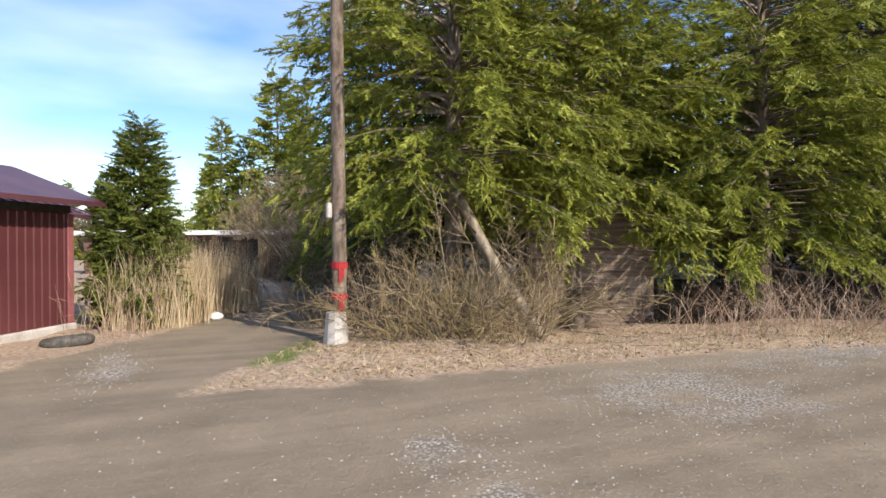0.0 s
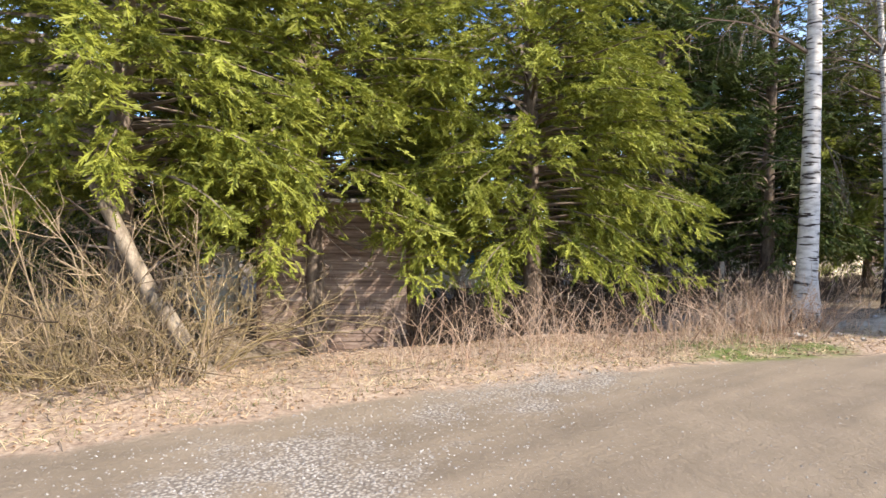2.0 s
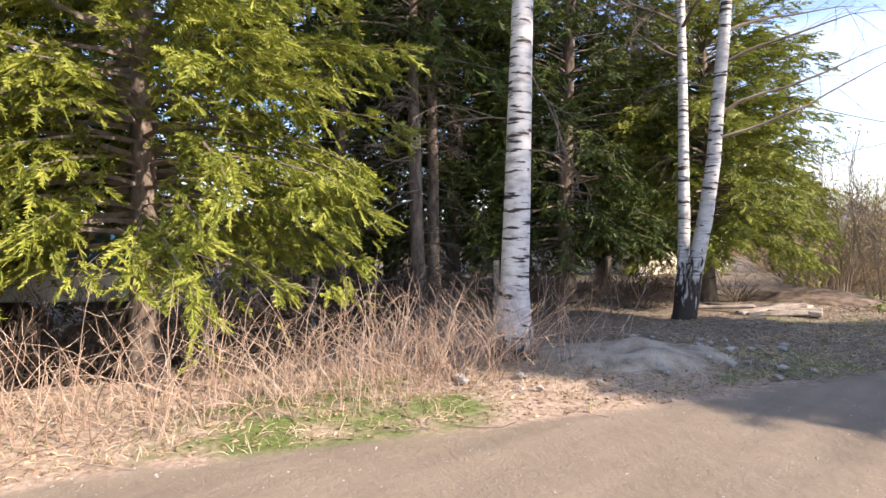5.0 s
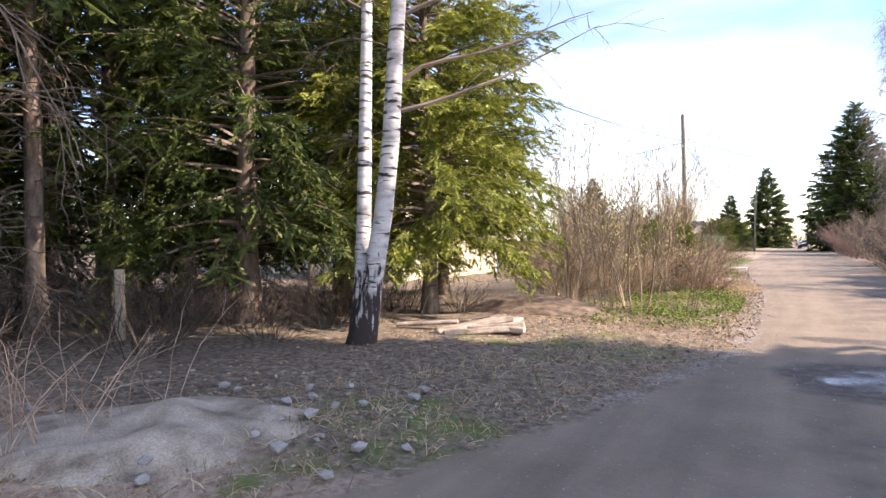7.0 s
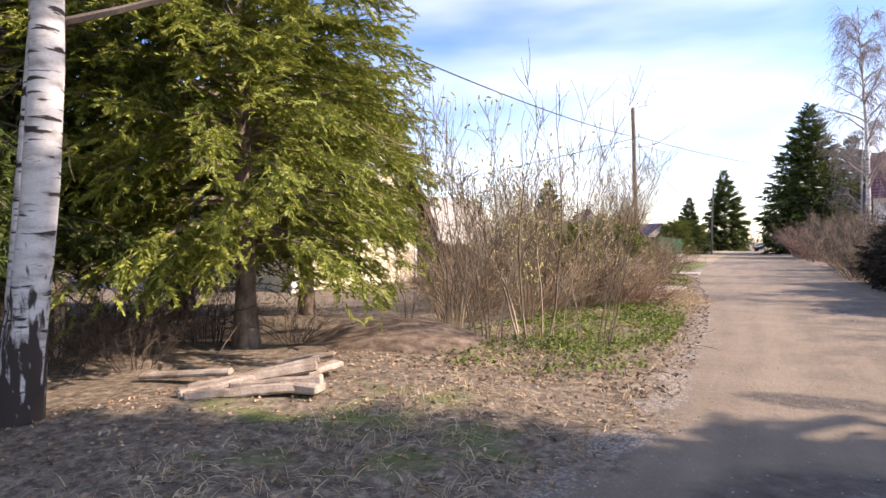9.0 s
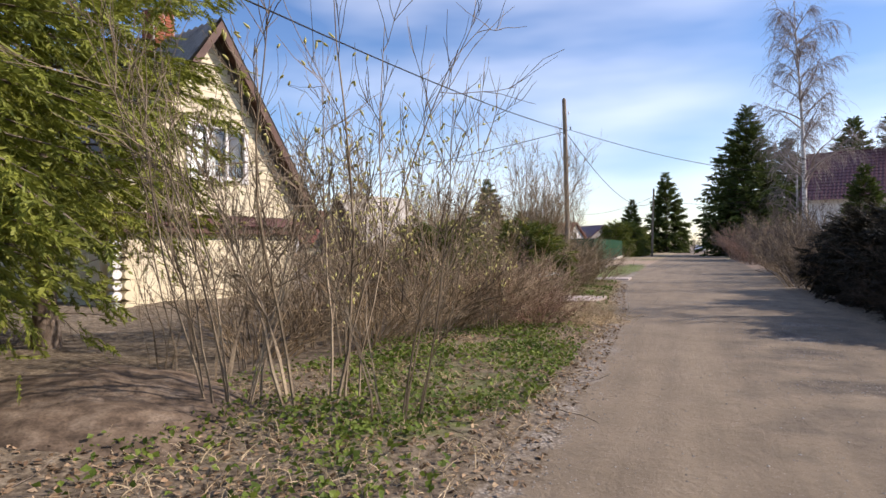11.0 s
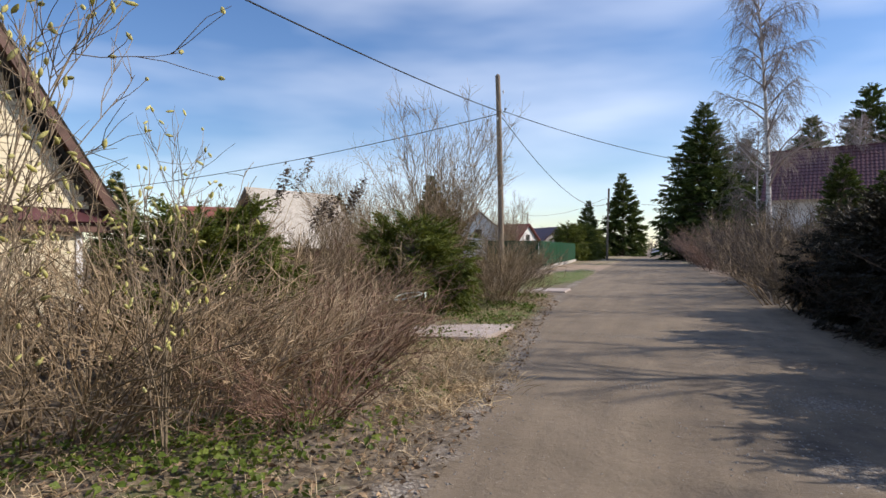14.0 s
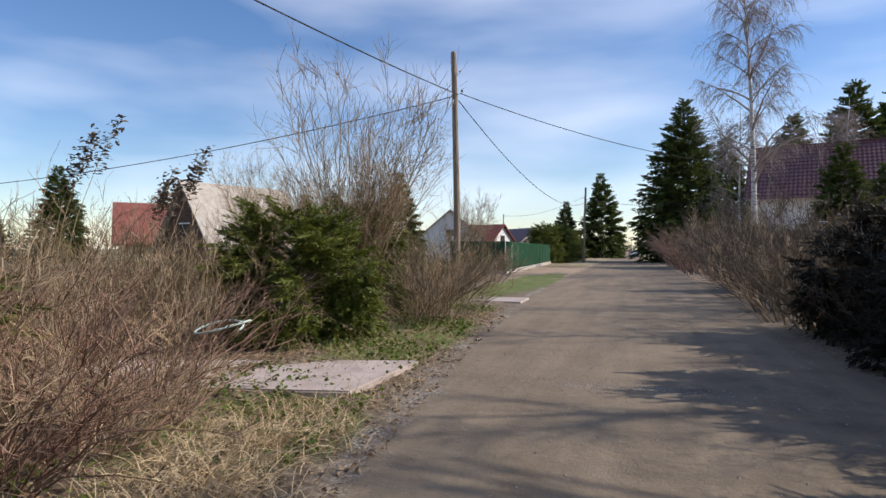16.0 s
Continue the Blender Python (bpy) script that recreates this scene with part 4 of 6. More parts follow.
def wire(name, a, b, sag, r=0.012, n=24):
    t = np.linspace(0, 1, n)
    p = np.array(a) * (1 - t)[:, None] + np.array(b) * t[:, None]
    p[:, 2] -= sag * 4 * t * (1 - t)
    v, f = tubes(p[None], np.full((1, n), r), 5)
    tagged(ob_of(name, mesh_of(name, v, f, M_WIRE)), "black sagging overhead cable between poles", "cable")


wire("cable", (-6.05, 44.8, 8.05), (-10.6, -9.0, 7.7), 1.2, 0.02)
wire("cable", (-6.05, 44.8, 7.8), (-4.5, 91, 6.9), 1.7, 0.02)
wire("cable", (-6.0, 44.8, 8.1), (9.5, 62, 6.6), 0.7, 0.018)
wire("cable", (-6.2, 44.8, 8.0), (-33, 42, 4.6), 0.5, 0.018)
wire("cable", (-4.5, 91, 7.6), (-18.6, 113, 6.9), 0.8, 0.016)
wire("cable", (-4.5, 91, 7.4), (9, 76, 6.2), 0.8, 0.016)

# ---- cream house ----
def cream_house():
    ux, uy = 0.22, 0.9755
    ang = math.degrees(math.atan2(uy, ux))
    # local x runs along the gable wall, local y away from the road, z up; origin at the far eave end
    m = Matrix.Translation((-11.1, 27.3, -0.3)) @ Matrix.Rotation(radians(ang), 4, "Z") @ Matrix.Scale(1.2, 4)
    e = thing("house", "cream clapboard cottage with a steep gable facing the road", "house", m)
    w, apex, eave, deep = 5.85, 6.35, 2.2, 7.5
    mid = -w / 2
    bm = bmesh.new()
    prism(bm, [(-0.42, -0.3), (-0.42, eave), (-0.2, eave), (mid, apex), (-w + 0.2, eave), (-w + 0.42, eave), (-w + 0.42, -0.3)], 0.26, deep)
    part("wall", bm, M_SIDING, e)
    # clapboards of the gable, with the window left open
    wl, wr, wb, wt = -3.55, -2.05, 3.16, 4.34
    z = eave + 0.06
    while z < apex - 0.1:
        half = (apex - z - 0.06) / (apex - eave) * (w / 2 - 0.2)
        spans = [(mid - half, mid + half)]
        if wb - 0.1 < z < wt:
            spans = [(mid - half, wl - 0.02), (wr + 0.02, mid + half)]
        for a, b in spans:
            if b - a > 0.05:
                q = bmesh.new()
                prism(q, [(0, 0), (0, 0.128), (0.012, 0.128), (0.026, 0)], a, b)
                part("clapboard", q, M_SIDING, e, m=Matrix.Translation((0, 0.118, z)) @ Matrix.Rotation(radians(-90), 4, "Z"))
        z += 0.132
    z = -0.1
    while z < 1.8:
        q = bmesh.new()
        prism(q, [(0, 0), (0, 0.15), (0.014, 0.15), (0.03, 0)], -w + 0.95, -0.45)
        part("clapboard", q, M_SIDING, e, m=Matrix.Translation((0, 0.118, z)) @ Matrix.Rotation(radians(-90), 4, "Z"))
        z += 0.155
    for k in range(8):
        for c, xx in ((M_WHITE, -w + 0.62), (M_SIDING, -w + 0.86)):
            q = bmesh.new()
            bmesh.ops.create_cone(q, cap_ends=True, segments=10, radius1=0.1, radius2=0.1, depth=0.22, matrix=Matrix.Translation((xx, 0.06, 0.05 + k * 0.225)) @ Matrix.Rotation(radians(90), 4, "X"))
            part("log_end", q, c, e, "painted round log end")
    box_part("corner_board", (-0.52, -0.4, 0.06, 0.13, -0.2, 1.85), M_WHITE, e)
    # skirt roof and fascia across the gable
    q = bmesh.new()
    prism(q, [(-0.16, 1.98), (0.14, 2.22), (0.14, 2.26), (-0.2, 2.01)], -w - 0.15, 0.12)
    part("skirt_roof", q, M_MAROONROOF, e, "maroon metal drip strip", Matrix.Rotation(radians(90), 4, "Z") @ Matrix.Diagonal((1, -1, 1, 1)))
    box_part("fascia", (-w - 0.12, 0.1, -0.1, 0.1, 1.82, 1.98), M_TRIMWOOD, e)
    # roof: two corrugated slopes with overhang, and rake boards
    dx, dz = w / 2 + 0.05, apex - eave + 0.35
    for s in (-1, 1):
        v, f = [], []
        n, rows = 60, 2
        for i in range(n + 1):
            yy = -0.25 + (deep + 0.6) * i / n
            lift = 0.028 * math.sin(i * math.pi / 1.0 + 0.5 * math.pi) + 0.02
            for k in range(rows):
                t = k / (rows - 1)
                v.append((mid + s * dx * (1.06 * t), yy, apex + 0.5 - dz * 1.06 * t + lift))
        for i in range(n):
            f.append((i * 2, i * 2 + 1, i * 2 + 3, i * 2 + 2))
        top = len(v)
        v += [(a, b, c - 0.07) for a, b, c in v]
        f += [tuple(q + top for q in reversed(g)) for g in f]
        f += [(i * 2 + 1, i * 2 + 1 + top, i * 2 + 3 + top, i * 2 + 3) for i in range(n)]
        ob_of("roof_slope", mesh_of("roof_slope", v, f, M_ROOFGREY), e, "grey corrugated sheet roof")
        q = bmesh.new()
        prism(q, [(mid, apex + 0.44), (mid, apex + 0.16), (mid + s * dx * 1.06, apex + 0.16 - dz * 1.06), (mid + s * dx * 1.06, apex + 0.44 - dz * 1.06)], -0.27, -0.22)
        part("rake_board", q, M_TRIMWOOD, e, "dark brown rake board")
        q = bmesh.new()
        prism(q, [(mid, apex + 0.40), (mid, apex + 0.36), (mid + s * dx * 1.05, apex + 0.36 - dz * 1.05), (mid + s * dx * 1.05, apex + 0.40 - dz * 1.05)], -0.22, 0.1)
        part("soffit", q, M_TRIMWOOD, e, "dark boarded soffit")
    # window
    win = box_part("window", (wl + 0.06, wr - 0.06, 0.20, 0.24, wb + 0.06, wt - 0.06), M_DARK, e, "white framed attic window with curtains")
    for a in ((wl - 0.07, wr + 0.07, 0.06, 0.15, wt - 0.02, wt + 0.09), (wl - 0.07, wr + 0.07, 0.05, 0.15, wb - 0.1, wb + 0.01), (wl - 0.07, wl + 0.05, 0.06, 0.15, wb + 0.01, wt - 0.02), (wr - 0.05, wr + 0.07, 0.06, 0.15, wb + 0.01, wt - 0.02),
              (wl + 0.45, wl + 0.53, 0.09, 0.16, wb + 0.01, wt - 0.02), (wr - 0.55, wr - 0.47, 0.09, 0.16, wb + 0.01, wt - 0.02)):
        box_part("frame_bar", a, M_WHITE, win, "", 0.008)
    for a, b in ((wl + 0.05, wl + 0.45), (wl + 0.53, wr - 0.55), (wr - 0.47, wr - 0.05)):
        g = box_part("pane", (a, b, 0.135, 0.141, wb + 0.01, wt - 0.02), M_GLASS, win, "", 0)
        g.visible_shadow = False
    for a, b in ((wl + 0.06, wl + 0.4), (wl + 0.56, wl + 0.72)):
        v, f = [], []
        for i in range(17):
            xx = a + (b - a) * i / 16
            yy = 0.185 + 0.012 * math.sin(i * 1.9)
            v += [(xx, yy, wb + 0.05), (xx, yy, wt - 0.06)]
        f = [(2 * i, 2 * i + 1, 2 * i + 3, 2 * i + 2) for i in range(16)]
        ob_of("curtain", mesh_of("curtain", v, f, M_CURTAIN), win)
    # chimney, brick by brick
    core = box_part("chimney", (mid - 0.28, mid + 0.28, 2.25, 2.81, apex - 0.2, apex + 1.28), M_CONCRETE, e, "red brick chimney", 0)
    bme = box(bmesh.new(), -0.12, 0.12, -0.02, 0.02, 0, 0.062, 0.006)
    bmesh_data = bpy.data.meshes.new("brick")
    bme.to_mesh(bmesh_data)
    bme.free()
    bmesh_data.materials.append(M_BRICK)
    for row in range(17):
        zz = apex + 0.05 + row * 0.073
        for k in range(2):
            o = 0.0 if row % 2 else 0.05
            for px, py, rot in ((mid - 0.14 + k * 0.27 + o * 0.4, 2.245, 0), (mid - 0.14 + k * 0.27 - o * 0.4, 2.815, 0), (mid - 0.285, 2.4 + k * 0.27, 90), (mid + 0.285, 2.4 + k * 0.27, 90)):
                ob_of("brick", bmesh_data, core, m=pose(px, py, zz, 0, 0, rot))
    return e


cream_house()

# ---- maroon shed and what stands about it ----
def maroon_shed():
    ang = math.degrees(math.atan2(-0.5, 0.87))
    m = Matrix.Translation((-11.25, -12.2, 0)) @ Matrix.Rotation(radians(ang), 4, "Z")
    e = thing("shed", "maroon sheet metal shed on a pale concrete base", "shed", m)
    box_part("base", (-0.05, 5.0, -3.1, 0.08, -0.2, 0.16), M_CONCRETE, e, "pale concrete base", 0.02)
    # ribbed front
    xs, out = 0.0, []
    while xs < 4.9:
        out += [(xs, 0.0), (xs + 0.085, 0.0), (xs + 0.1, 0.018), (xs + 0.145, 0.018), (xs + 0.16, 0.0)]
        xs += 0.16
    v, f = [], []
    for a, b in out:
        v += [(a, b, 0.16), (a, b, 2.02)]
    for i in range(len(out) - 1):
        f.append((2 * i, 2 * i + 2, 2 * i + 3, 2 * i + 1))
    ob_of("front_sheet", mesh_of("front_sheet", v, f, M_MAROON), e, "ribbed maroon wall sheet")
    box_part("wall_core", (0.02, 4.9, -3.0, -0.02, 0.16, 2.05), M_MAROON, e, "", 0)
    box_part("corner_trim", (-0.04, 0.09, -0.02, 0.035, 0.16, 2.03), material("dusty_pink_trim", [(0.24, 0.085, 0.085), (0.3, 0.11, 0.11)], rough=0.5, bump=0.05), e, "lighter dusty red corner trim")
    # dark box stands for the shade in the gap under the eave
    box_part("eave_gap_shade", (0.0, 4.9, -2.9, 0.01, 2.05, 2.17), M_DARK, e, "", 0)
    q = bmesh.new()
    prism(q, [(0.42, 2.16), (0.42, 2.24), (-1.4, 2.92), (-3.3, 2.3), (-3.3, 2.22), (-1.4, 2.84)], -0.35, 5.2)
    part("roof", q, M_MAROONROOF, e, "maroon metal roof", Matrix.Rotation(radians(90), 4, "Z") @ Matrix.Diagonal((1, -1, 1, 1)))
    # lower wing behind
    w = thing("outbuilding", "outbuilding with maroon ribbed roof behind the shed", "shed", m)
    box_part("wall", (-1.9, -0.6, -4.5, -1.5, -0.1, 2.05), material("grey_green_wall", [(0.22, 0.27, 0.27), (0.3, 0.35, 0.35)], bump=0.1), w)
    q = bmesh.new()
    prism(q, [(-1.2, 2.05), (-1.2, 2.12), (-3.0, 2.75), (-4.8, 2.12), (-4.8, 2.05), (-3.0, 2.68)], -2.1, 0.2)
    part("roof", q, M_MAROONROOF, w, "", Matrix.Rotation(radians(90), 4, "Z") @ Matrix.Diagonal((1, -1, 1, 1)))
    for k in range(9):
        box_part("roof_rib", (-2.05 + k * 0.26, -2.02 + k * 0.26, -2.95, -1.2, 0, 0.03), M_MAROONROOF, w, "", 0, Matrix.Translation((0, -1.2, 2.14)) @ Matrix.Rotation(radians(-19.3), 4, "X") @ Matrix.Translation((0, 1.2, 0)))


maroon_shed()


def board_fence(points, height, mat, label, wide=0.13, name="fence"):
    e = thing(name, label, "fence", Matrix())
    data = {}
    rng = rng_of(int(height * 100) + len(points))
    for k in range(3):
        bm = bmesh.new()
        h = height * (0.97 + 0.03 * k)
        prism(bm, [(-wide / 2, 0), (-wide / 2, h), (wide / 2, h - 0.01 * k), (wide / 2, 0)], -0.011, 0.011)
        me = bpy.data.meshes.new("board")
        bm.to_mesh(me)
        bm.free()
        me.materials.append(mat)
        data[k] = me
    for (ax, ay), (bx, by) in zip(points, points[1:]):
        d = math.hypot(bx - ax, by - ay)
        rot = math.degrees(math.atan2(by - ay, bx - ax))
        for z in (0.45, height - 0.35):
            box_part("rail", (0, d, 0.012, 0.05, z, z + 0.09), mat, e, "", 0, pose(ax, ay, 0, 0, 0, rot))
        n = int(d / (wide + 0.015))
        for i in range(n):
            t = (i + 0.5) / n
            ob_of("board", data[int(rng.integers(0, 3))], e, m=pose(ax + (bx - ax) * t, ay + (by - ay) * t, 0.03, 0, 0, rot + rng.normal(0, 0.6)))
    return e


board_fence([(-12.2, -12.0), (-14.2, -10.9), (-18.5, -8.4)], 1.65, M_WOODDARK, "dark brown vertical board fence behind dry reeds")

# half-buried tyre
bm = bmesh.new()
v, f = [], []
for i in range(28):
    a = 6.2832 * i / 28
    for k in range(10):
        b = 6.2832 * k / 10
        tread = 0.012 if (i % 2 and 2 <= k <= 8 and math.cos(b) > 0.2) else 0
        rr = 0.34 + (0.115 + tread) * math.cos(b)
        v.append((math.cos(a) * rr, math.sin(a) * rr, 0.06 + 0.10 * math.sin(b)))
for i in range(28):
    for k in range(10):
        f.append((i * 10 + k, (i + 1) % 28 * 10 + k, (i + 1) % 28 * 10 + (k + 1) % 10, i * 10 + (k + 1) % 10))
bm.free()
tyre = tagged(ob_of("tyre", mesh_of("tyre", v, f, M_RUBBER, True), m=pose(-9.75, -12.0, 0.0, 4, -3, 0) @ Matrix.Scale(0.8, 4)), "old black car tyre lying flat in litter", "tyre")

# white bag at the track's edge
bm = bmesh.new()
bmesh.ops.create_icosphere(bm, subdivisions=3, radius=0.14)
for q in bm.verts:
    n = noise.noise(q.co * 9) * 0.05 + noise.noise(q.co * 22 + Vector((3, 1, 0))) * 0.02
    q.co = Vector((q.co.x * 1.25, q.co.y, max(-0.06, q.co.z * 0.62))) * (1 + n * 4)
tagged(part("plastic_bag", bm, M_WHITE, m=pose(-12.0, -9.85, 0.07), smooth=True), "crumpled white plastic bag at the track edge", "bag")

# ---- trees at the side track ----
SMALL = spruce_parts(21, 4.2, 1.0, 0.3, sprays=44, branches=8, gap=0.17, size=0.32, droop=0.15, top_sprays=8, pairs=8, wide=0.05, mat=M_NEEDLE_MID)
spruce(SMALL, -11.75, -11.2, 0, "young dark green spruce beside the maroon shed", scale=0.9)
FAR = spruce_parts(22, 13.0, 2.6, 1.5, sprays=26, branches=6, gap=0.5, size=0.95, droop=0.3, pairs=6, mat=M_NEEDLE, dense=30, wide=0.08)
FARD = spruce_parts(23, 15.0, 4.9, 0.4, sprays=34, branches=11, gap=0.42, size=1.05, droop=0.3, pairs=6, mat=M_NEEDLE_SHADED, dense=30, wide=0.09, blunt=0.95, hangs=0.2)
for x, y, turn, s in ((-37.9, -8.7, 0, 0.7), (-35.5, -5.5, 60, 0.92), (-33.0, -4.6, 200, 0.68), (-37, -3.6, 90, 0.9), (-40, -7.2, 10, 0.66)):
    spruce(FAR, x, y, turn, "tall distant spruce behind the gardens", "distant spruces", s)
spruce(spruce_parts(24, 2.2, 0.8, 0.45, sprays=22, branches=6, gap=0.17, size=0.26, droop=0.1, pairs=7), -17.3, -7.0, 0, "small bright green pine beside the track")
FARBUSH, _ = shrub_meshes(31, 70, 4.6, 0.5, M_TWIG, twigs=9, second=4, r=0.025, base=1.0, fine=0.009)
for x, y, s in ((-23.5, -5.6, 1.0), (-24.5, -3.2, 1.1), (-27, -7.2, 0.8), (-21.5, -3.0, 0.8), (-29, -3.5, 1.15)):
    shrub(FARBUSH, x, y, x * 50, "large leafless grey-brown bush behind the track", group="leafless bushes", scale=s)
bld = thing("long_house", "low building with a pale flat roof edge behind bushes", "building", pose(-33, -9, 0, 0, 0, 65))
box_part("wall", (-6, 8, -2, 2, 0, 2.0), M_WOODDARK, bld, "", 0)
box_part("roof_edge", (-6.4, 8.4, -2.4, 2.4, 2.0, 2.22), M_WHITE, bld, "pale flat roof edge")

# ---- brown shed under the spruces ----
def brown_shed():
    m = Matrix.Translation((-10.55, -3.2, 0)) @ Matrix.Rotation(math.atan2(0.77, 0.64), 4, "Z")
    e = thing("garden_shed", "dark brown plank shed in the shade of spruces", "shed", m)
    box_part("core", (-0.25, 2.35, 0.02, 1.9, -0.5, 2.3), M_WOODDARK, e, "", 0)
    k = 0
    z = -0.45
    while z < 2.25:
        box_part("plank", (-0.27, 2.37, -0.012 - 0.004 * (k % 2), 0.018, z, z + 0.135), M_SHEDWOOD, e, "", 0.004)
        z += 0.142
        k += 1
    box_part("corner_post", (-0.33, -0.24, -0.03, 0.06, -0.5, 2.3), M_WOODDARK, e)
    q = bmesh.new()
    prism(q, [(-0.3, 2.28), (-0.3, 2.34), (2.2, 2.62), (2.2, 2.56)], -0.5, 2.8)
    part("roof", q, M_ROOFGREY, e, "grey sheet roof", Matrix.Rotation(radians(90), 4, "Z") @ Matrix.Diagonal((1, -1, 1, 1)))


M_SHEDWOOD = material("weathered_brown_planks", [(0.13, 0.085, 0.065), (0.27, 0.195, 0.155), (0.42, 0.33, 0.27)], scale=2.5, bump=0.4, stretch=(0.5, 6, 6), random_value=0.3)
brown_shed()
sheet = thing("leaning_sheet", "pale blue-white sheet panel leaning behind the shed", "panel", pose(-12.3, -3.75, 0.0, 0, 0, 62))
box_part("panel", (-0.42, 0.42, -0.015, 0.015, -0.35, 1.55), M_WHITE, sheet, "", 0.004, pose(0, 0, 0, -6, 0, 0))
box_part("rail", (-0.42, 0.42, -0.05, -0.015, 0.9, 0.97), M_BLUE, sheet, "faded blue rail", 0.004, pose(0, 0, 0, -6, 0, 0))
tr = thing("blue_trailer", "faded blue boxed trailer standing behind spruces", "trailer", pose(-11.7, 0.8, 0, 0, 0, 50))
box_part("body", (-1.6, 1.6, -0.7, 0.7, 1.15, 1.72), M_BLUE, tr, "", 0.05)
box_part("lower_panel", (-1.6, 1.6, -0.68, 0.68, 0.6, 1.12), M_WHITE, tr, "grey-white lower panel", 0.03)
for sx in (-0.8, 0.8):
    for sy in (-0.62, 0.62):
        bm = bmesh.new()
        bmesh.ops.create_cone(bm, cap_ends=True, segments=18, radius1=0.33, radius2=0.33, depth=0.18, matrix=Matrix.Translation((sx, sy, 0.33 - 0.36)) @ Matrix.Rotation(radians(90), 4, "X"))
        part("wheel", bm, M_RUBBER, tr)
    box_part("strut", (sx - 0.05, sx + 0.05, -0.5, 0.5, -0.05, 0.6), M_DARK, tr)
# hut behind the grove, seen between the trunks
hut = thing("hut", "pale pink-walled hut far behind the spruces", "hut", pose(-19, 9.5, 0, 0, 0, 60))
box_part("wall", (-2.5, 2.5, 0, 3, 0, 2.0), material("pale_pink_wall", [(0.45, 0.34, 0.29), (0.55, 0.43, 0.37)], bump=0.1), hut)
q = bmesh.new()
prism(q, [(-2.8, 1.95), (0, 3.2), (2.8, 1.95), (2.8, 1.85), (0, 3.1), (-2.8, 1.85)], -0.4, 3.4)
part("roof", q, M_ROOFGREY, hut)
for xx in (-1.2, 0.9):
    w = box_part("window", (xx - 0.4, xx + 0.4, -0.05, -0.01, 0.8, 1.6), M_DARK, hut, "white framed hut window")
    for d in ((xx - 0.5, xx + 0.5, -0.09, -0.05, 1.6, 1.7), (xx - 0.5, xx + 0.5, -0.09, -0.05, 0.7, 0.8), (xx - 0.5, xx - 0.4, -0.09, -0.05, 0.8, 1.6), (xx + 0.4, xx + 0.5, -0.09, -0.05, 0.8, 1.6), (xx - 0.04, xx + 0.04, -0.08, -0.05, 0.8, 1.6)):
        box_part("frame_bar", d, M_WHITE, w, "", 0)
# sagging wire netting between the posts
net = thing("wire_netting", "rusty sagging wire netting between garden posts", "fence", Matrix())
for (ax, ay), (bx, by) in (((-9.3, 4.2), (-8.4, 8.0)), ((-8.4, 8.0), (-8.0, 11.6))):
    d = math.hypot(bx - ax, by - ay)
    k = np.arange(-0.8, d, 0.1)
    runs = []
    for sgn in (1, -1):
        t = np.linspace(0, 0.8, 6)
        u = k[:, None] + (t if sgn > 0 else 0.8 - t)[None]
        u = np.clip(u, 0, d)
        z = np.broadcast_to(t, u.shape) * (1 - 0.12 * np.sin(u / d * math.pi)) + 0.04
        x, y = ax + (bx - ax) * u / d, ay + (by - ay) * u / d
        runs.append(tubes(np.stack([x + 0.05 * np.sin(u * 2.0), y, z + ground_z(x, y)], -1), np.full(u.shape, 0.003), 3))
    v, f = joined(*runs)
    ob_of("netting", mesh_of("netting", v, f, M_WOODDARK), net)
# wire-mesh garden fence posts along the grove
for i, (x, y, h) in enumerate(((-9.3, 4.2, 1.0), (-8.9, 2.2, 1.05), (-8.4, 8.0, 1.1), (-8.0, 11.6, 1.15))):
    e = thing("fence_post", "short grey wooden garden post under the spruces", "post", pose(x, y, float(ground_z(x, y)) - 0.05, 2 * (i % 3) - 2, i - 1.5, i * 20))
    box_part("post", (-0.06, 0.06, -0.06, 0.06, 0, h), M_PLANK, e, "", 0.015)
# nest box on a bare trunk
nb = thing("nest_box", "old wooden nest box on a bare spruce trunk", "nest box", pose(-8.72, 6.12, 3.25, 0, 0, 40))
box_part("body", (-0.09, 0.09, -0.1, 0.08, 0, 0.3), M_PLANK, nb)
box_part("lid", (-0.11, 0.11, -0.15, 0.1, 0.3, 0.325), M_WOODDARK, nb, "", 0.004, pose(0, 0, 0, 8, 0, 0))
bm = bmesh.new()
bmesh.ops.create_cone(bm, cap_ends=True, segments=14, radius1=0.03, radius2=0.03, depth=0.012, matrix=Matrix.Translation((0, -0.103, 0.19)) @ Matrix.Rotation(radians(90), 4, "X"))
part("hole", bm, M_DARK, nb)

# ---- roadside bushes at the corner ----
OLIVE = [shrub_meshes(s, 34, 2.6, 1.5, m, twigs=6, second=2, r=0.014, base=0.6, arch=0.7, wander=0.26, fine=0.003)[0] for s, m in ((41, M_TWIG_GREEN), (42, M_TWIG))]
for i, (x, y, s) in enumerate(((-8.1, -7.0, 0.85), (-7.9, -6.3, 1.0), (-7.7, -5.4, 0.9), (-8.7, -6.4, 0.9), (-8.9, -5.2, 0.9), (-8.4, -7.4, 0.6), (-7.7, -6.7, 0.6), (-7.05, -5.75, 0.62), (-7.2, -6.3, 0.5))):
    shrub(OLIVE[i % 2], x, y, i * 77, "tangled olive-brown leafless bush under spruces", group="corner bushes", scale=s)

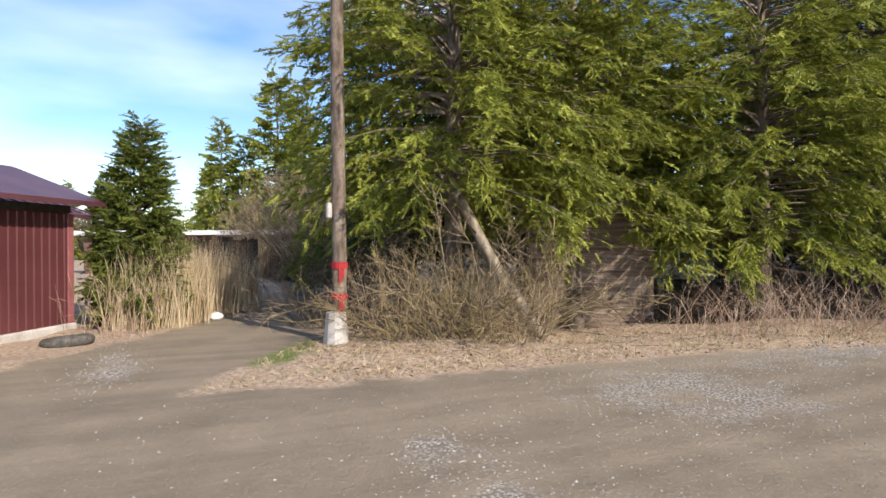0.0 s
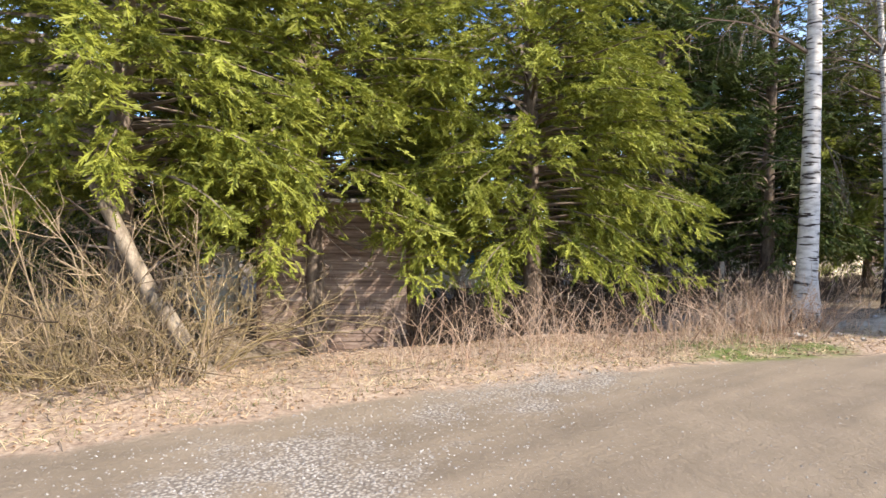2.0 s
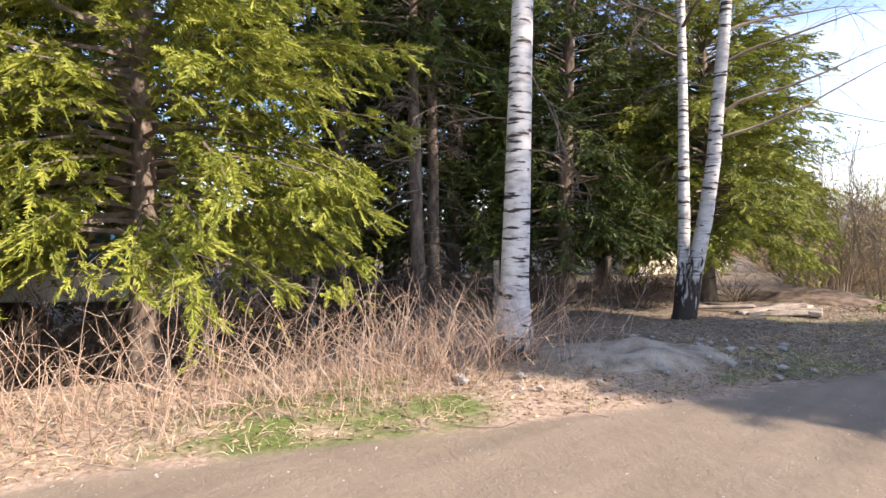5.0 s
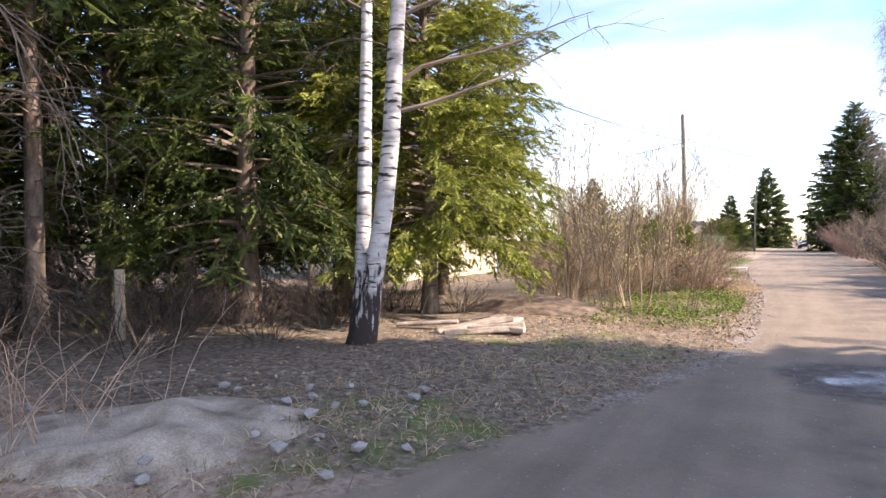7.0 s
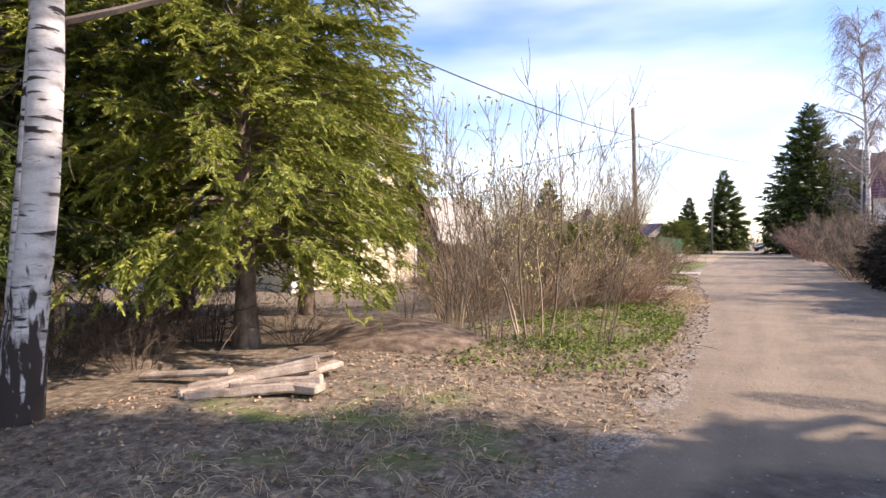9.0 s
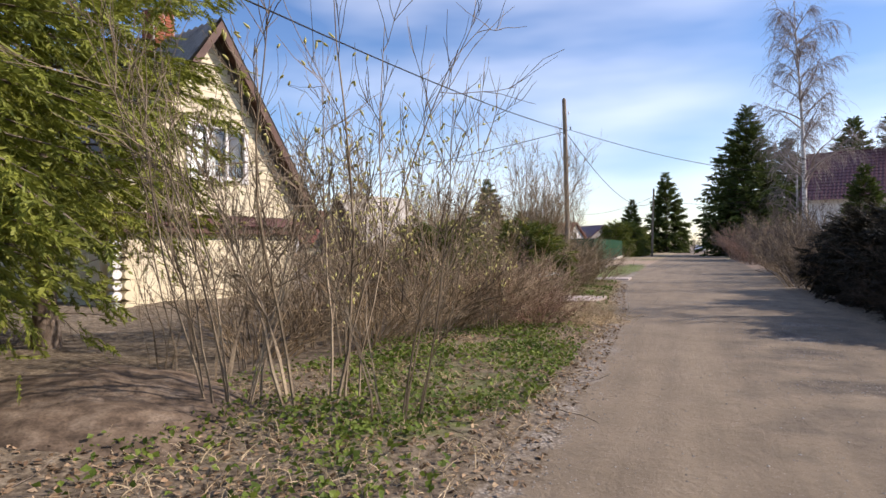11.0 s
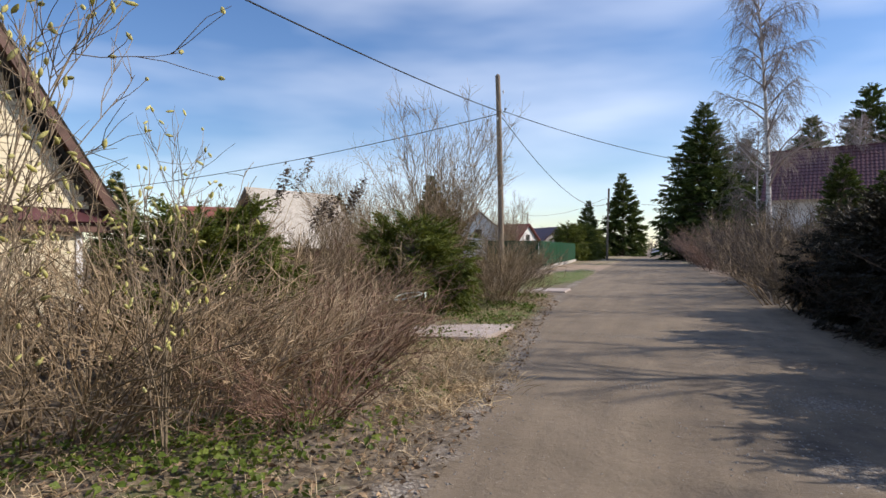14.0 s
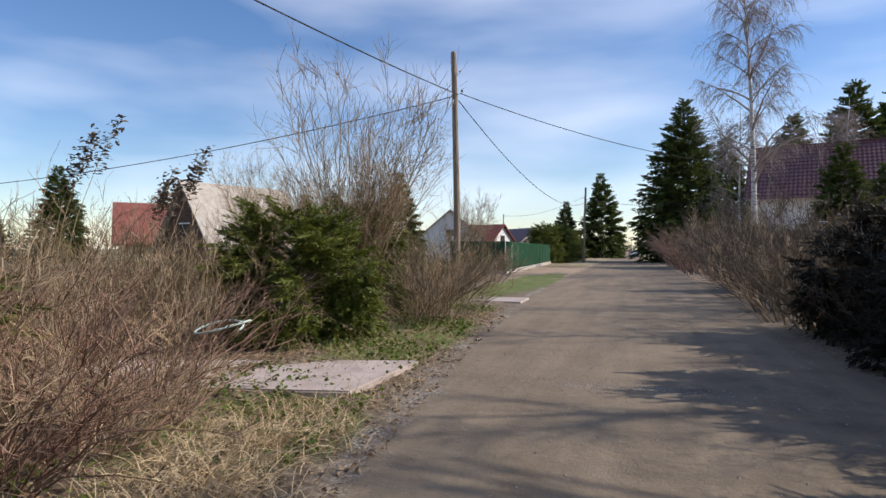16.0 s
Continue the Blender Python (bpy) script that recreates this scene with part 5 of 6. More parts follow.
BRUSH = [shrub_meshes(s, 36, 1.7, 1.1, M_BRUSH_SHADE, twigs=7, second=3, r=0.009, base=0.6, arch=0.5, wander=0.2)[0] for s in (43, 44)]
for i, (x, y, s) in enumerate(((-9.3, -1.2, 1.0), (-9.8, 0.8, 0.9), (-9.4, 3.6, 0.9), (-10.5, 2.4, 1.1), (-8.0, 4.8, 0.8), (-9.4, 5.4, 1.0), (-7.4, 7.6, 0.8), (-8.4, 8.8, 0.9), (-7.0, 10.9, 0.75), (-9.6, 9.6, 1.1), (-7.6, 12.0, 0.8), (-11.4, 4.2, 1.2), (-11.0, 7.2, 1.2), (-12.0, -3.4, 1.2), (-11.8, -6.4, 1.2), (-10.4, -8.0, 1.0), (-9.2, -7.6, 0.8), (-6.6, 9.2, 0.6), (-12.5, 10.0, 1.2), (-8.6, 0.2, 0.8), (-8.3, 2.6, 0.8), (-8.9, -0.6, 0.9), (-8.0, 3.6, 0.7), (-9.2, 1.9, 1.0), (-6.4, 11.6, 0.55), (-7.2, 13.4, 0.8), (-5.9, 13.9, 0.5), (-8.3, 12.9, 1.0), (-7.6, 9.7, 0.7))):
    shrub(BRUSH[i % 2], x, y, i * 67, "dead brushwood darkened for the shade under spruces", group="dead brushwood", scale=s)

# ---- bushes along the gardens ----
CATK = []
for s, h in ((51, 3.9), (52, 3.4)):
    made, ends = shrub_meshes(s, 8, h, 0.30, M_STEM, twigs=8, second=4, r=0.0135, base=0.28, arch=0.2, wander=0.10, fine=0.0036)
    CATK.append((made, ends))
TALL = []
for k, (made, ends) in enumerate(CATK):
    rng = rng_of(60 + k)
    pick = ends[rng.random(len(ends)) < 0.34]
    v, f = pods(rng, pick, 0.075)
    TALL.append(made + [("catkins", mesh_of("catkins", v, f, M_CATKIN, True))])
for i, (x, y, s, rich) in enumerate(((-4.2, 15.8, 1.2, 0), (-3.2, 15.2, 1.05, 0), (-2.55, 15.55, 1.22, 0), (-1.75, 15.4, 0.85, 0), (-4.3, 16.6, 0.65, 0), (-3.3, 17.2, 0.75, 1), (-5.3, 16.2, 0.6, 0), (-4.6, 18.4, 1.25, 1), (-3.95, 19.4, 1.2, 1), (-3.1, 19.2, 0.85, 1), (-5.6, 18.2, 1.0, 0), (-2.5, 20.4, 0.75, 1), (-4.9, 20.3, 0.95, 1), (-4.3, 19.8, 1.3, 1))):
    made = TALL[i % 2] if rich else CATK[i % 2][0]
    shrub(made, x, y, i * 61, "tall leafless hazel-like shrub with yellow catkins" if rich else "tall clump of bare upright shrub stems", group="garden shrubs", scale=s)
NEAR = [shrub_meshes(s, 62, 2.05, 1.05, m, twigs=6, second=2, r=0.012, base=0.6, arch=0.95, wander=0.2, lean=(0.35, 0.1, 0), fine=0.0038)[0] for s, m in ((74, M_TWIG), (75, M_TWIG_RED), (76, M_TWIG_TAN))]
DENSE = [shrub_meshes(s, 50, 2.0, 0.95, m, twigs=7, second=3, r=0.008, base=0.55, arch=0.5, wander=0.12, lean=(0.25, 0.1, 0))[0] for s, m in ((71, M_TWIG), (72, M_TWIG_RED), (73, M_TWIG_GREEN))]
for i, (x, y, s, k) in enumerate(((-3.6, 20.6, 1.0, 0), (-2.9, 21.3, 0.9, 2), (-4.4, 21.6, 1.1, 2), (-2.4, 22.1, 0.75, 2), (-3.6, 22.2, 0.8, 2), (-2.6, 23.0, 0.72, 1), (-3.9, 23.6, 0.6, 0), (-3.1, 23.7, 0.72, 1), (-2.7, 24.3, 0.5, 2), (-3.2, 25.0, 0.78, 1), (-5.8, 24.0, 1.0, 0), (-3.7, 25.5, 0.7, 2), (-5.2, 25.2, 0.7, 2),
                               (-6.4, 22.5, 1.2, 0), (-6.6, 25.2, 1.1, 0), (-6.0, 27.2, 1.0, 0), (-5.2, 19.3, 0.9, 0), (-6.3, 20.5, 1.1, 0), (-4.5, 25.1, 0.85, 1), (-2.0, 21.4, 0.55, 1), (-3.9, 18.9, 0.8, 2), (-4.8, 17.4, 0.75, 0),
                               (-5.0, 28.0, 1.0, 0), (-5.8, 28.9, 1.1, 2), (-6.4, 26.2, 1.2, 0), (-3.2, 31.9, 0.95, 0), (-2.9, 33.0, 0.95, 0), (-3.7, 33.8, 1.1, 0), (-4.6, 34.2, 1.1, 2), (-5.6, 30.2, 1.0, 0), (-7.2, 29.2, 1.1, 0), (-7.6, 31.5, 1.15, 0), (-4.2, 37, 1.1, 0), (-5.0, 40, 1.15, 2), (-5.2, 47, 1.1, 0), (-6.2, 36, 1.2, 0), (-8.5, 34, 1.3, 0), (-9.4, 27.5, 1.2, 0), (-8.6, 30.5, 1.2, 2), (-10.5, 31, 1.4, 0), (-6.6, 51, 1.2, 0))):
    shrub((NEAR if i < 22 else DENSE)[k], x, y, i * 53, ("dense thicket of brown leafless twigs", "reddish leafless thicket by the verge", "olive-brown leafless thicket by the gardens")[k], group="garden thickets", scale=s)
YOUNG = spruce_parts(25, 2.45, 1.55, 0.3, sprays=52, branches=8, gap=0.17, size=0.34, droop=0.45, mat=M_NEEDLE_MID, pairs=8, blunt=0.42, wide=0.045)
SQUAT = spruce_parts(27, 2.0, 1.75, 0.25, sprays=60, branches=9, gap=0.15, size=0.36, droop=0.4, mat=M_NEEDLE_MID, pairs=8, blunt=0.26, wide=0.045)
spruce(SQUAT, -4.3, 29.5, 40, "squat dark green spruce by the concrete slab", scale=0.84)
spruce(SQUAT, -4.75, 23.4, 160, "squat olive-green young spruce among bare thickets", scale=0.78)
spruce(YOUNG, -5.3, 33.6, 300, "squat dark green spruce behind thickets", scale=0.95)
WILLOW, we = shrub_meshes(81, 56, 5.2, 0.45, M_TWIG_TAN, twigs=12, second=5, r=0.02, base=0.4, arch=0.2, wander=0.06, fine=0.0045)
shrub(WILLOW, -5.2, 33.1, 0, "tall fan-shaped leafless willow behind the spruce")
for x, y, s in ((-12, 40, 0.9), (-10, 44, 0.8), (-9, 56, 0.9), (-14, 47, 1.0)):
    shrub(WILLOW, x, y, x * 40, "leafless willow in the gardens", group="garden willows", scale=s)
# dried brown leaf clusters on tall weeds
rng = rng_of(82)
for x, y, h in ((-6.35, 26.7, 3.35), (-5.6, 27.7, 3.05), (-6.6, 28.6, 2.8)):
    e = thing("dry_weed", "tall dead weed with dark brown seed heads", "weed", pose(x, y, float(ground_z(x, y)), 0, 0, rng.uniform(-15, 15)), "dead weeds")
    ps, rs = grow([(0, 0, 0)] * 3, [(0.08, 0.0, 1), (0.0, 0.06, 1), (-0.06, 0.0, 1)], [h, h * 0.95, h * 0.88], 0.007, 0.003, rng, 8, (0.45, 0.05, -0.12), 0.04)
    v, f = tubes(ps, rs, 4)
    ob_of("stalk", mesh_of("stalk", v, f, M_STRAW), e)
    c, d, g, i = sprout(ps, 110, rng, 0.76, 1.0, 0.5, 0.0)
    v, f = flakes(rng, c + rng.normal(0, 0.055, c.shape), 0.085)
    ob_of("seed_head", mesh_of("seed_head", v, f, M_TWIG_DARK), e, "dark brown dried seed head")

# ---- slab, hose ----
q = bmesh.new()
pts = [(-5.4, 25.45), (-1.75, 26.28), (-1.65, 28.08), (-5.5, 26.85)]
a = [q.verts.new((x, y, 0.075)) for x, y in pts]
b = [q.verts.new((x, y, -0.1)) for x, y in pts]
q.faces.new(a)
q.faces.new(b[::-1])
for i in range(4):
    q.faces.new((a[i], b[i], b[(i + 1) % 4], a[(i + 1) % 4]))
bmesh.ops.recalc_face_normals(q, faces=q.faces)
bmesh.ops.bevel(q, geom=[ed for ed in q.edges], offset=0.02, segments=2, affect="EDGES")
tagged(part("concrete_slab", q, M_SLAB), "pinkish concrete slab bridging the verge", "slab")
q = box(bmesh.new(), -3.6, -2.0, 37.2, 38.6, -0.1, 0.06, 0.02)
tagged(part("concrete_slab", q, M_SLAB), "pale concrete slab at a garden entrance", "slab")
t = np.linspace(0, 1, 40)
loop = np.stack([-2.8 + 0.30 * np.cos(t * 7.4) * (1 - 0.35 * t), 25.52 + 0.22 * np.sin(t * 7.4) + 0.25 * t, 0.76 + 0.05 * np.sin(t * 9)], -1)
v, f = tubes(loop[None], np.full((1, 40), 0.011), 7)
tagged(ob_of("hose", mesh_of("hose", v, f, material("pale_green_hose", [(0.5, 0.62, 0.55), (0.62, 0.72, 0.66)], rough=0.4, bump=0), True)), "coil of pale green hose caught in twigs", "hose")

# ---- rubble, sand and boards ----
bm = bmesh.new()
bmesh.ops.create_grid(bm, x_segments=40, y_segments=40, size=1.0)
for p in bm.verts:
    r2 = (p.co.x / 0.95) ** 2 + (p.co.y / 0.95) ** 2
    p.co.z = 0.15 * max(0, 1 - r2) ** 0.8 * (1 + 0.9 * noise.noise(Vector((p.co.x * 2.2, p.co.y * 2.2, 3)))) + 0.05 * noise.noise(Vector((p.co.x * 3, p.co.y * 3, 0))) - 0.05
sx = pose(-4.0, 5.55, 0.02, 0, 0, 40) @ Matrix.Diagonal((1.35, 0.95, 1, 1))
me = bpy.data.meshes.new("sand_heap")
bm.to_mesh(me)
bm.free()
me.materials.append(M_SAND)
me.shade_smooth()
me.transform(sx)
gz = ground_z([q.co.x for q in me.vertices], [q.co.y for q in me.vertices])
for q, h in zip(me.vertices, gz):
    q.co.z += h
tagged(ob_of("sand_heap", me), "low heap of grey sand with rubble", "sand heap")


def rock_mesh(seed, flat=0.6):
    bm = bmesh.new()
    bmesh.ops.create_icosphere(bm, subdivisions=1, radius=1.0)
    o = Vector((seed * 3.1, seed * 1.7, 0))
    for q in bm.verts:
        q.co *= 1 + 0.7 * noise.noise(q.co * 1.3 + o)
        q.co.z *= flat
    me = bpy.data.meshes.new("rock")
    bm.to_mesh(me)
    bm.free()
    me.materials.append(M_STONE)
    return me


ROCKS = [rock_mesh(i) for i in range(4)]
rng = rng_of(91)
for i in range(46):
    x, y = rng.normal(-3.6, 0.8), rng.normal(6.3, 0.8)
    if i > 36:
        x, y = rng.uniform(-5.2, -3.4), rng.uniform(3.0, 4.6)
    s = rng.uniform(0.02, 0.065)
    tagged(ob_of("rubble_stone", ROCKS[i % 4], m=pose(x, y, float(ground_z(x, y)) + 0.03 + s * 0.2, 0, 0, rng.uniform(0, 360)) @ Matrix.Scale(s, 4)), "pale grey lump of rubble by the sand heap", "stone", "rubble stones")
rng = rng_of(92)
for i, (x, y, ln, w, rot, tilt, th) in enumerate(((-4.05, 11.1, 1.3, 0.17, 36, -3, 0.10), (-3.85, 11.35, 1.1, 0.15, 30, -4, 0.12), (-4.3, 11.5, 1.6, 0.14, 42, -7, 0.10), (-4.65, 11.9, 1.7, 0.16, 46, -9, 0.09), (-3.62, 11.45, 0.5, 0.24, 15, 2, 0.10), (-5.1, 11.3, 1.3, 0.12, 20, -4, 0.06), (-5.0, 12.7, 1.6, 0.14, 30, -8, 0.06), (-4.45, 11.15, 0.9, 0.13, 62, -5, 0.08), (-4.0, 12.1, 0.8, 0.2, 70, -6, 0.07))):
    ln *= 0.82
    bm = box(bmesh.new(), -ln / 2, ln / 2, -w / 2, w / 2, 0, th, 0.02)
    bmesh.ops.subdivide_edges(bm, edges=[q for q in bm.edges if q.calc_length() > 0.5], cuts=9)
    for q in bm.verts:
        q.co += noise.noise_vector(q.co * 5 + Vector((i * 3, 0, 0))) * 0.012
    tagged(part("beam", bm, M_BEAM, None, "", pose(x, y, float(ground_z(x, y)) - 0.01 + 0.04 * (i % 3), rng.normal(0, 6), tilt, rot)), "pale broken beam lying in a rubbish heap", "beam", "discarded beams")
bm = bmesh.new()
bmesh.ops.create_grid(bm, x_segments=36, y_segments=36, size=1.0)
for p in bm.verts:
    r2 = p.co.x ** 2 + p.co.y ** 2
    p.co.z = 0.34 * max(0, 1 - r2) + 0.10 * noise.noise(Vector((p.co.x * 4, p.co.y * 4, 5))) * max(0, 1 - r2) - 0.03
tagged(part("soil_heap", bm, material("dark_soil", [(0.07, 0.05, 0.035), (0.16, 0.115, 0.08), (0.26, 0.2, 0.145)], scale=9, bump=0.8), None, "", Matrix.Translation((-4.5, 14.7, 0.03)) @ Matrix.Diagonal((1.7, 1.3, 1.0, 1)), True), "heap of dark soil and dead leaves under shrubs", "soil heap")

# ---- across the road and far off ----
board_fence([(5.9, 20.5), (6.0, 28), (6.3, 33.5)], 1.9, M_SHADEWOOD, "board fence with shade in its black-brown colour", 0.16, "dark_fence")
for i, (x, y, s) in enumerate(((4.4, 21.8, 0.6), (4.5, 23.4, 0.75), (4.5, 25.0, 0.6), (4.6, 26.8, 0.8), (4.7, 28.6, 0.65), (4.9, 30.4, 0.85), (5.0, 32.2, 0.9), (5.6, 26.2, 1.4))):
    shrub(BRUSH[i % 2], x, y, i * 67, "leafless brush along the fence, darkened for shade", group="fence brush", scale=s)
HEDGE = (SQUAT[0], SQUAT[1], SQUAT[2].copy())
HEDGE[2].materials[0] = M_HEDGE_SHADE
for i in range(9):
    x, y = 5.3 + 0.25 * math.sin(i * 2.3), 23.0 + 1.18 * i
    spruce(HEDGE, x, y, i * 73, "evergreen hedge bush with shade in its near-black needles", "shaded hedge", 0.80 + 0.12 * math.sin(i * 1.7))
BROWN = [shrub_meshes(s, 42, 3.1, 0.9, m, twigs=8, second=3, r=0.022, base=0.9, arch=0.45, wander=0.16, fine=0.0065)[0] for s, m in ((101, M_TWIG_DARK), (102, M_TWIG), (103, M_TWIG_RED))]
for i, (x, y, s, k) in enumerate(((4.5, 33.0, 0.72, 1), (4.2, 34.6, 0.8, 1), (4.8, 31.6, 0.6, 0), (4.5, 36.6, 0.85, 0), (5.4, 38.6, 1.0, 1), (5.0, 40.8, 1.0, 0), (5.8, 43, 1.1, 1), (5.2, 45.5, 1.1, 0), (5.6, 48.5, 1.15, 0), (5.6, 52, 1.2, 1), (5.8, 56, 1.2, 0), (6.8, 39.5, 1.1, 0), (7.2, 44, 1.2, 1), (7.4, 50, 1.3, 0),
                               (5.0, 60, 1.1, 2), (4.9, 64, 1.1, 2), (4.8, 68, 1.1, 2), (4.8, 73, 1.1, 2), (5.0, 79, 1.2, 2), (6.5, 62, 1.4, 1), (6.8, 70, 1.5, 0), (5.0, 87, 1.3, 0), (4.6, 97, 1.3, 1))):
    shrub(BROWN[k], x, y, i * 71, ("dark leafless roadside bush", "grey-brown leafless roadside bush", "reddish-brown leafless bush by the road")[k], group="roadside bushes", scale=s)
for x, y, s, turn in ((12.5, 104, 1.05, 50), (23, 92, 1.25, 90), (27.5, 95, 1.3, 190), (31, 88, 1.3, 250), (35, 96, 1.3, 20), (19, 100, 1.15, 130), (8.5, 150, 1.0, 30)):
    spruce(FARD, x, y, turn, "tall dark distant spruce behind the houses", "distant spruces", s)
CONE = spruce_parts(26, 16.5, 6.0, 0.5, sprays=40, branches=14, gap=0.34, size=0.85, droop=0.3, pairs=6, mat=M_NEEDLE_SHADED, dense=30, wide=0.09, blunt=0.9, hangs=0.2)
spruce(CONE, 6.6, 96, 0, "tall dense dark cone-shaped spruce by the road", "distant spruces", 1.15)
spruce(FARD, -4.4, 130, 0, "lone broad conifer by the far road", "distant spruces", 1.0)
spruce(FARD, 8.4, 46, 70, "small dark spruce before the tiled house", scale=0.36)
spruce(FARD, 10.6, 49, 170, "small dark spruce before the tiled house", scale=0.33)
HBIRCH = bare_tree_meshes(111, 19, 0.2, M_BIRCH, M_TWIG_PALE, limbs=40, lo=0.28, per=9, per2=9, hang=1.1, limb_len=0.29, up=0.9, fine=0.009)
for x, y, turn, s, lb in ((7.75, 59.5, 0, 1.0, "tall weeping birch with hanging bare twigs"), (9.8, 78, 90, 0.75, "slim bare birch before dark spruces"), (16.5, 74, 200, 0.7, "slim bare birch behind the tiled house")):
    e = thing("birch_tree", lb, "tree", pose(x, y, 0, 0, 0, turn) @ Matrix.Scale(s, 4), "far birches")
    for n, me in HBIRCH:
        ob_of(n, me, e)
# bare trees out of sight beside the road throw thin shadows over it
SHADE = bare_tree_meshes(112, 9, 0.11, M_BARK, M_TWIG_DARK, limbs=24, lo=0.3, per=6, per2=4, hang=0.0, limb_len=0.3, fine=0.006)
for x, y, turn in ((9.6, 27.4, 0), (11.0, 30.2, 60), (13.5, 33.5, 120), (9.8, 34.8, 200), (10.5, 39.5, 240)):
    e = thing("bare_tree", "leafless tree across the road behind a fence", "tree", pose(x, y, 0, 0, 0, turn), "bare trees")
    for n, me in SHADE:
        ob_of(n, me, e)


def tiled_house(x, y, turn):
    e = thing("house", "pale house with a dark maroon tiled roof", "house", pose(x, y, 0, 0, 0, turn))
    box_part("wall", (-8, 8, -4, 4, 0, 5.6), M_WHITE, e, "", 0)
    for s in (-1, 1):
        v, f = [], []
        n, rows = 120, 14
        for i in range(n + 1):
            xx = -8.6 + 17.2 * i / n
            for k in range(rows + 1):
                for lip in (0, 1):
                    t = (k + (0.98 if lip else 0.0)) / (rows + 1)
                    v.append((xx, s * 5.0 * (1 - t), 5.2 + 4.6 * t + (0.05 if i % 2 else 0.0) + (0.0 if lip else 0.05)))
        w = (rows + 1) * 2
        for i in range(n):
            for k in range(w - 1):
                a = i * w + k
                f.append((a, a + w, a + w + 1, a + 1))
        ob_of("roof_slope", mesh_of("roof_slope", v, f, M_MAROONROOF), e, "dark maroon tiled slope")
    for s in (-1, 1):
        q = bmesh.new()
        prism(q, [(-4.0, 5.55), (0, 9.6), (4.0, 5.55)], -0.1, 0.1)
        part("gable", q, M_WHITE, e, "", Matrix.Translation((s * 7.9, 0, 0)) @ Matrix.Rotation(radians(90), 4, "Z"))
    box_part("ridge_cap", (-8.6, 8.6, -0.14, 0.14, 9.74, 9.88), M_MAROONROOF, e)
    for xx in (-5.5, -2, 2, 5.5):
        w = box_part("window", (xx - 0.6, xx + 0.6, -4.06, -4.0, 1.3, 2.8), M_DARK, e, "white framed window")
        for a in ((xx - 0.7, xx + 0.7, -4.12, -4.06, 2.8, 2.9), (xx - 0.7, xx + 0.7, -4.14, -4.06, 1.2, 1.3), (xx - 0.7, xx - 0.6, -4.12, -4.06, 1.3, 2.8), (xx + 0.6, xx + 0.7, -4.12, -4.06, 1.3, 2.8)):
            box_part("frame_bar", a, M_WHITE, w, "", 0)


tiled_house(18.5, 73, -15)


def cottage(x, y, turn, w, deep, eave, apex, wall, roof, label, overhang=0.4):
    e = thing("cottage", label, "house", pose(x, y, 0, 0, 0, turn))
    q = bmesh.new()
    prism(q, [(-w / 2, 0), (-w / 2, eave), (0, apex), (w / 2, eave), (w / 2, 0)], 0, deep)
    part("wall", q, wall, e)
    k = (apex - eave) / (w / 2)
    for s in (-1, 1):
        q = bmesh.new()
        prism(q, [(0, apex + 0.05), (0, apex + 0.17), (s * (w / 2 + overhang), eave - k * overhang + 0.17), (s * (w / 2 + overhang), eave - k * overhang + 0.05)], -overhang, deep + overhang)
        part("roof_slope", q, roof, e)
    box_part("window", (-0.5, 0.5, -0.05, 0.0, eave + 0.2, eave + 1.0), M_DARK, e, "small dark gable window")
    box_part("window_frame", (-0.58, 0.58, -0.08, -0.05, eave + 1.0, eave + 1.08), M_WHITE, e)
    return e


M_ROOFPALE = material("pale_slate_roof", [(0.36, 0.33, 0.28), (0.5, 0.46, 0.40)], scale=3, bump=0.3)
M_ROOFRED = material("brownish_red_roof", [(0.20, 0.07, 0.055), (0.3, 0.11, 0.085)], scale=3, bump=0.2)
cottage(-24.3, 49.5, -18, 5.2, 7, 2.0, 5.4, M_WOODDARK, M_ROOFPALE, "old cottage with a pale slate roof and dark gable")
cottage(-33, 53, -44, 7, 9, 2.0, 4.6, M_SIDING, M_ROOFRED, "garden house with a brownish red roof")
cottage(-21, 92, 20, 8, 9, 3.0, 6.4, M_WHITE, M_TRIMWOOD, "white house with a dark brown roof")
cottage(-16, 100, 70, 6, 8, 2.4, 4.8, M_WHITE, M_ROOFRED, "low house with a maroon roof")
cottage(-13, 108, 40, 6, 8, 2.2, 4.6, M_CONCRETE, M_MAROONROOF, "low house with a purple-brown roof")

# green sheet fence on a concrete plinth
fe = thing("sheet_fence", "green profiled metal fence on a concrete plinth", "fence", Matrix())
for (ax, ay), (bx, by) in (((-6.2, 55.2), (-7.4, 84)), ((-9.4, 54.6), (-6.2, 55.2))):
    d = math.hypot(bx - ax, by - ay)
    m = pose(ax, ay, 0, 0, 0, math.degrees(math.atan2(by - ay, bx - ax)))
    n = int(d / 2.5) or 1
    for i in range(n):
        x0, x1 = d * i / n, d * (i + 1) / n - 0.03
        v, f, c = [], [], 0
        xx = x0
        while xx <= x1:
            v += [(xx, 0.02 * (c % 2), 0.28), (xx, 0.02 * (c % 2), 2.0)]
            xx += 0.1
            c += 1
        f = [(2 * k, 2 * k + 2, 2 * k + 3, 2 * k + 1) for k in range(c - 1)]
        ob_of("panel", mesh_of("panel", v, f, M_GREENFENCE), fe, m=m)
        box_part("post", (x0 - 0.04, x0 + 0.04, 0.03, 0.1, 0, 2.02), M_GREENFENCE, fe, "", 0, m)
    box_part("plinth", (0, d, -0.06, 0.14, -0.1, 0.27), M_CONCRETE, fe, "pale concrete plinth", 0.01, m)
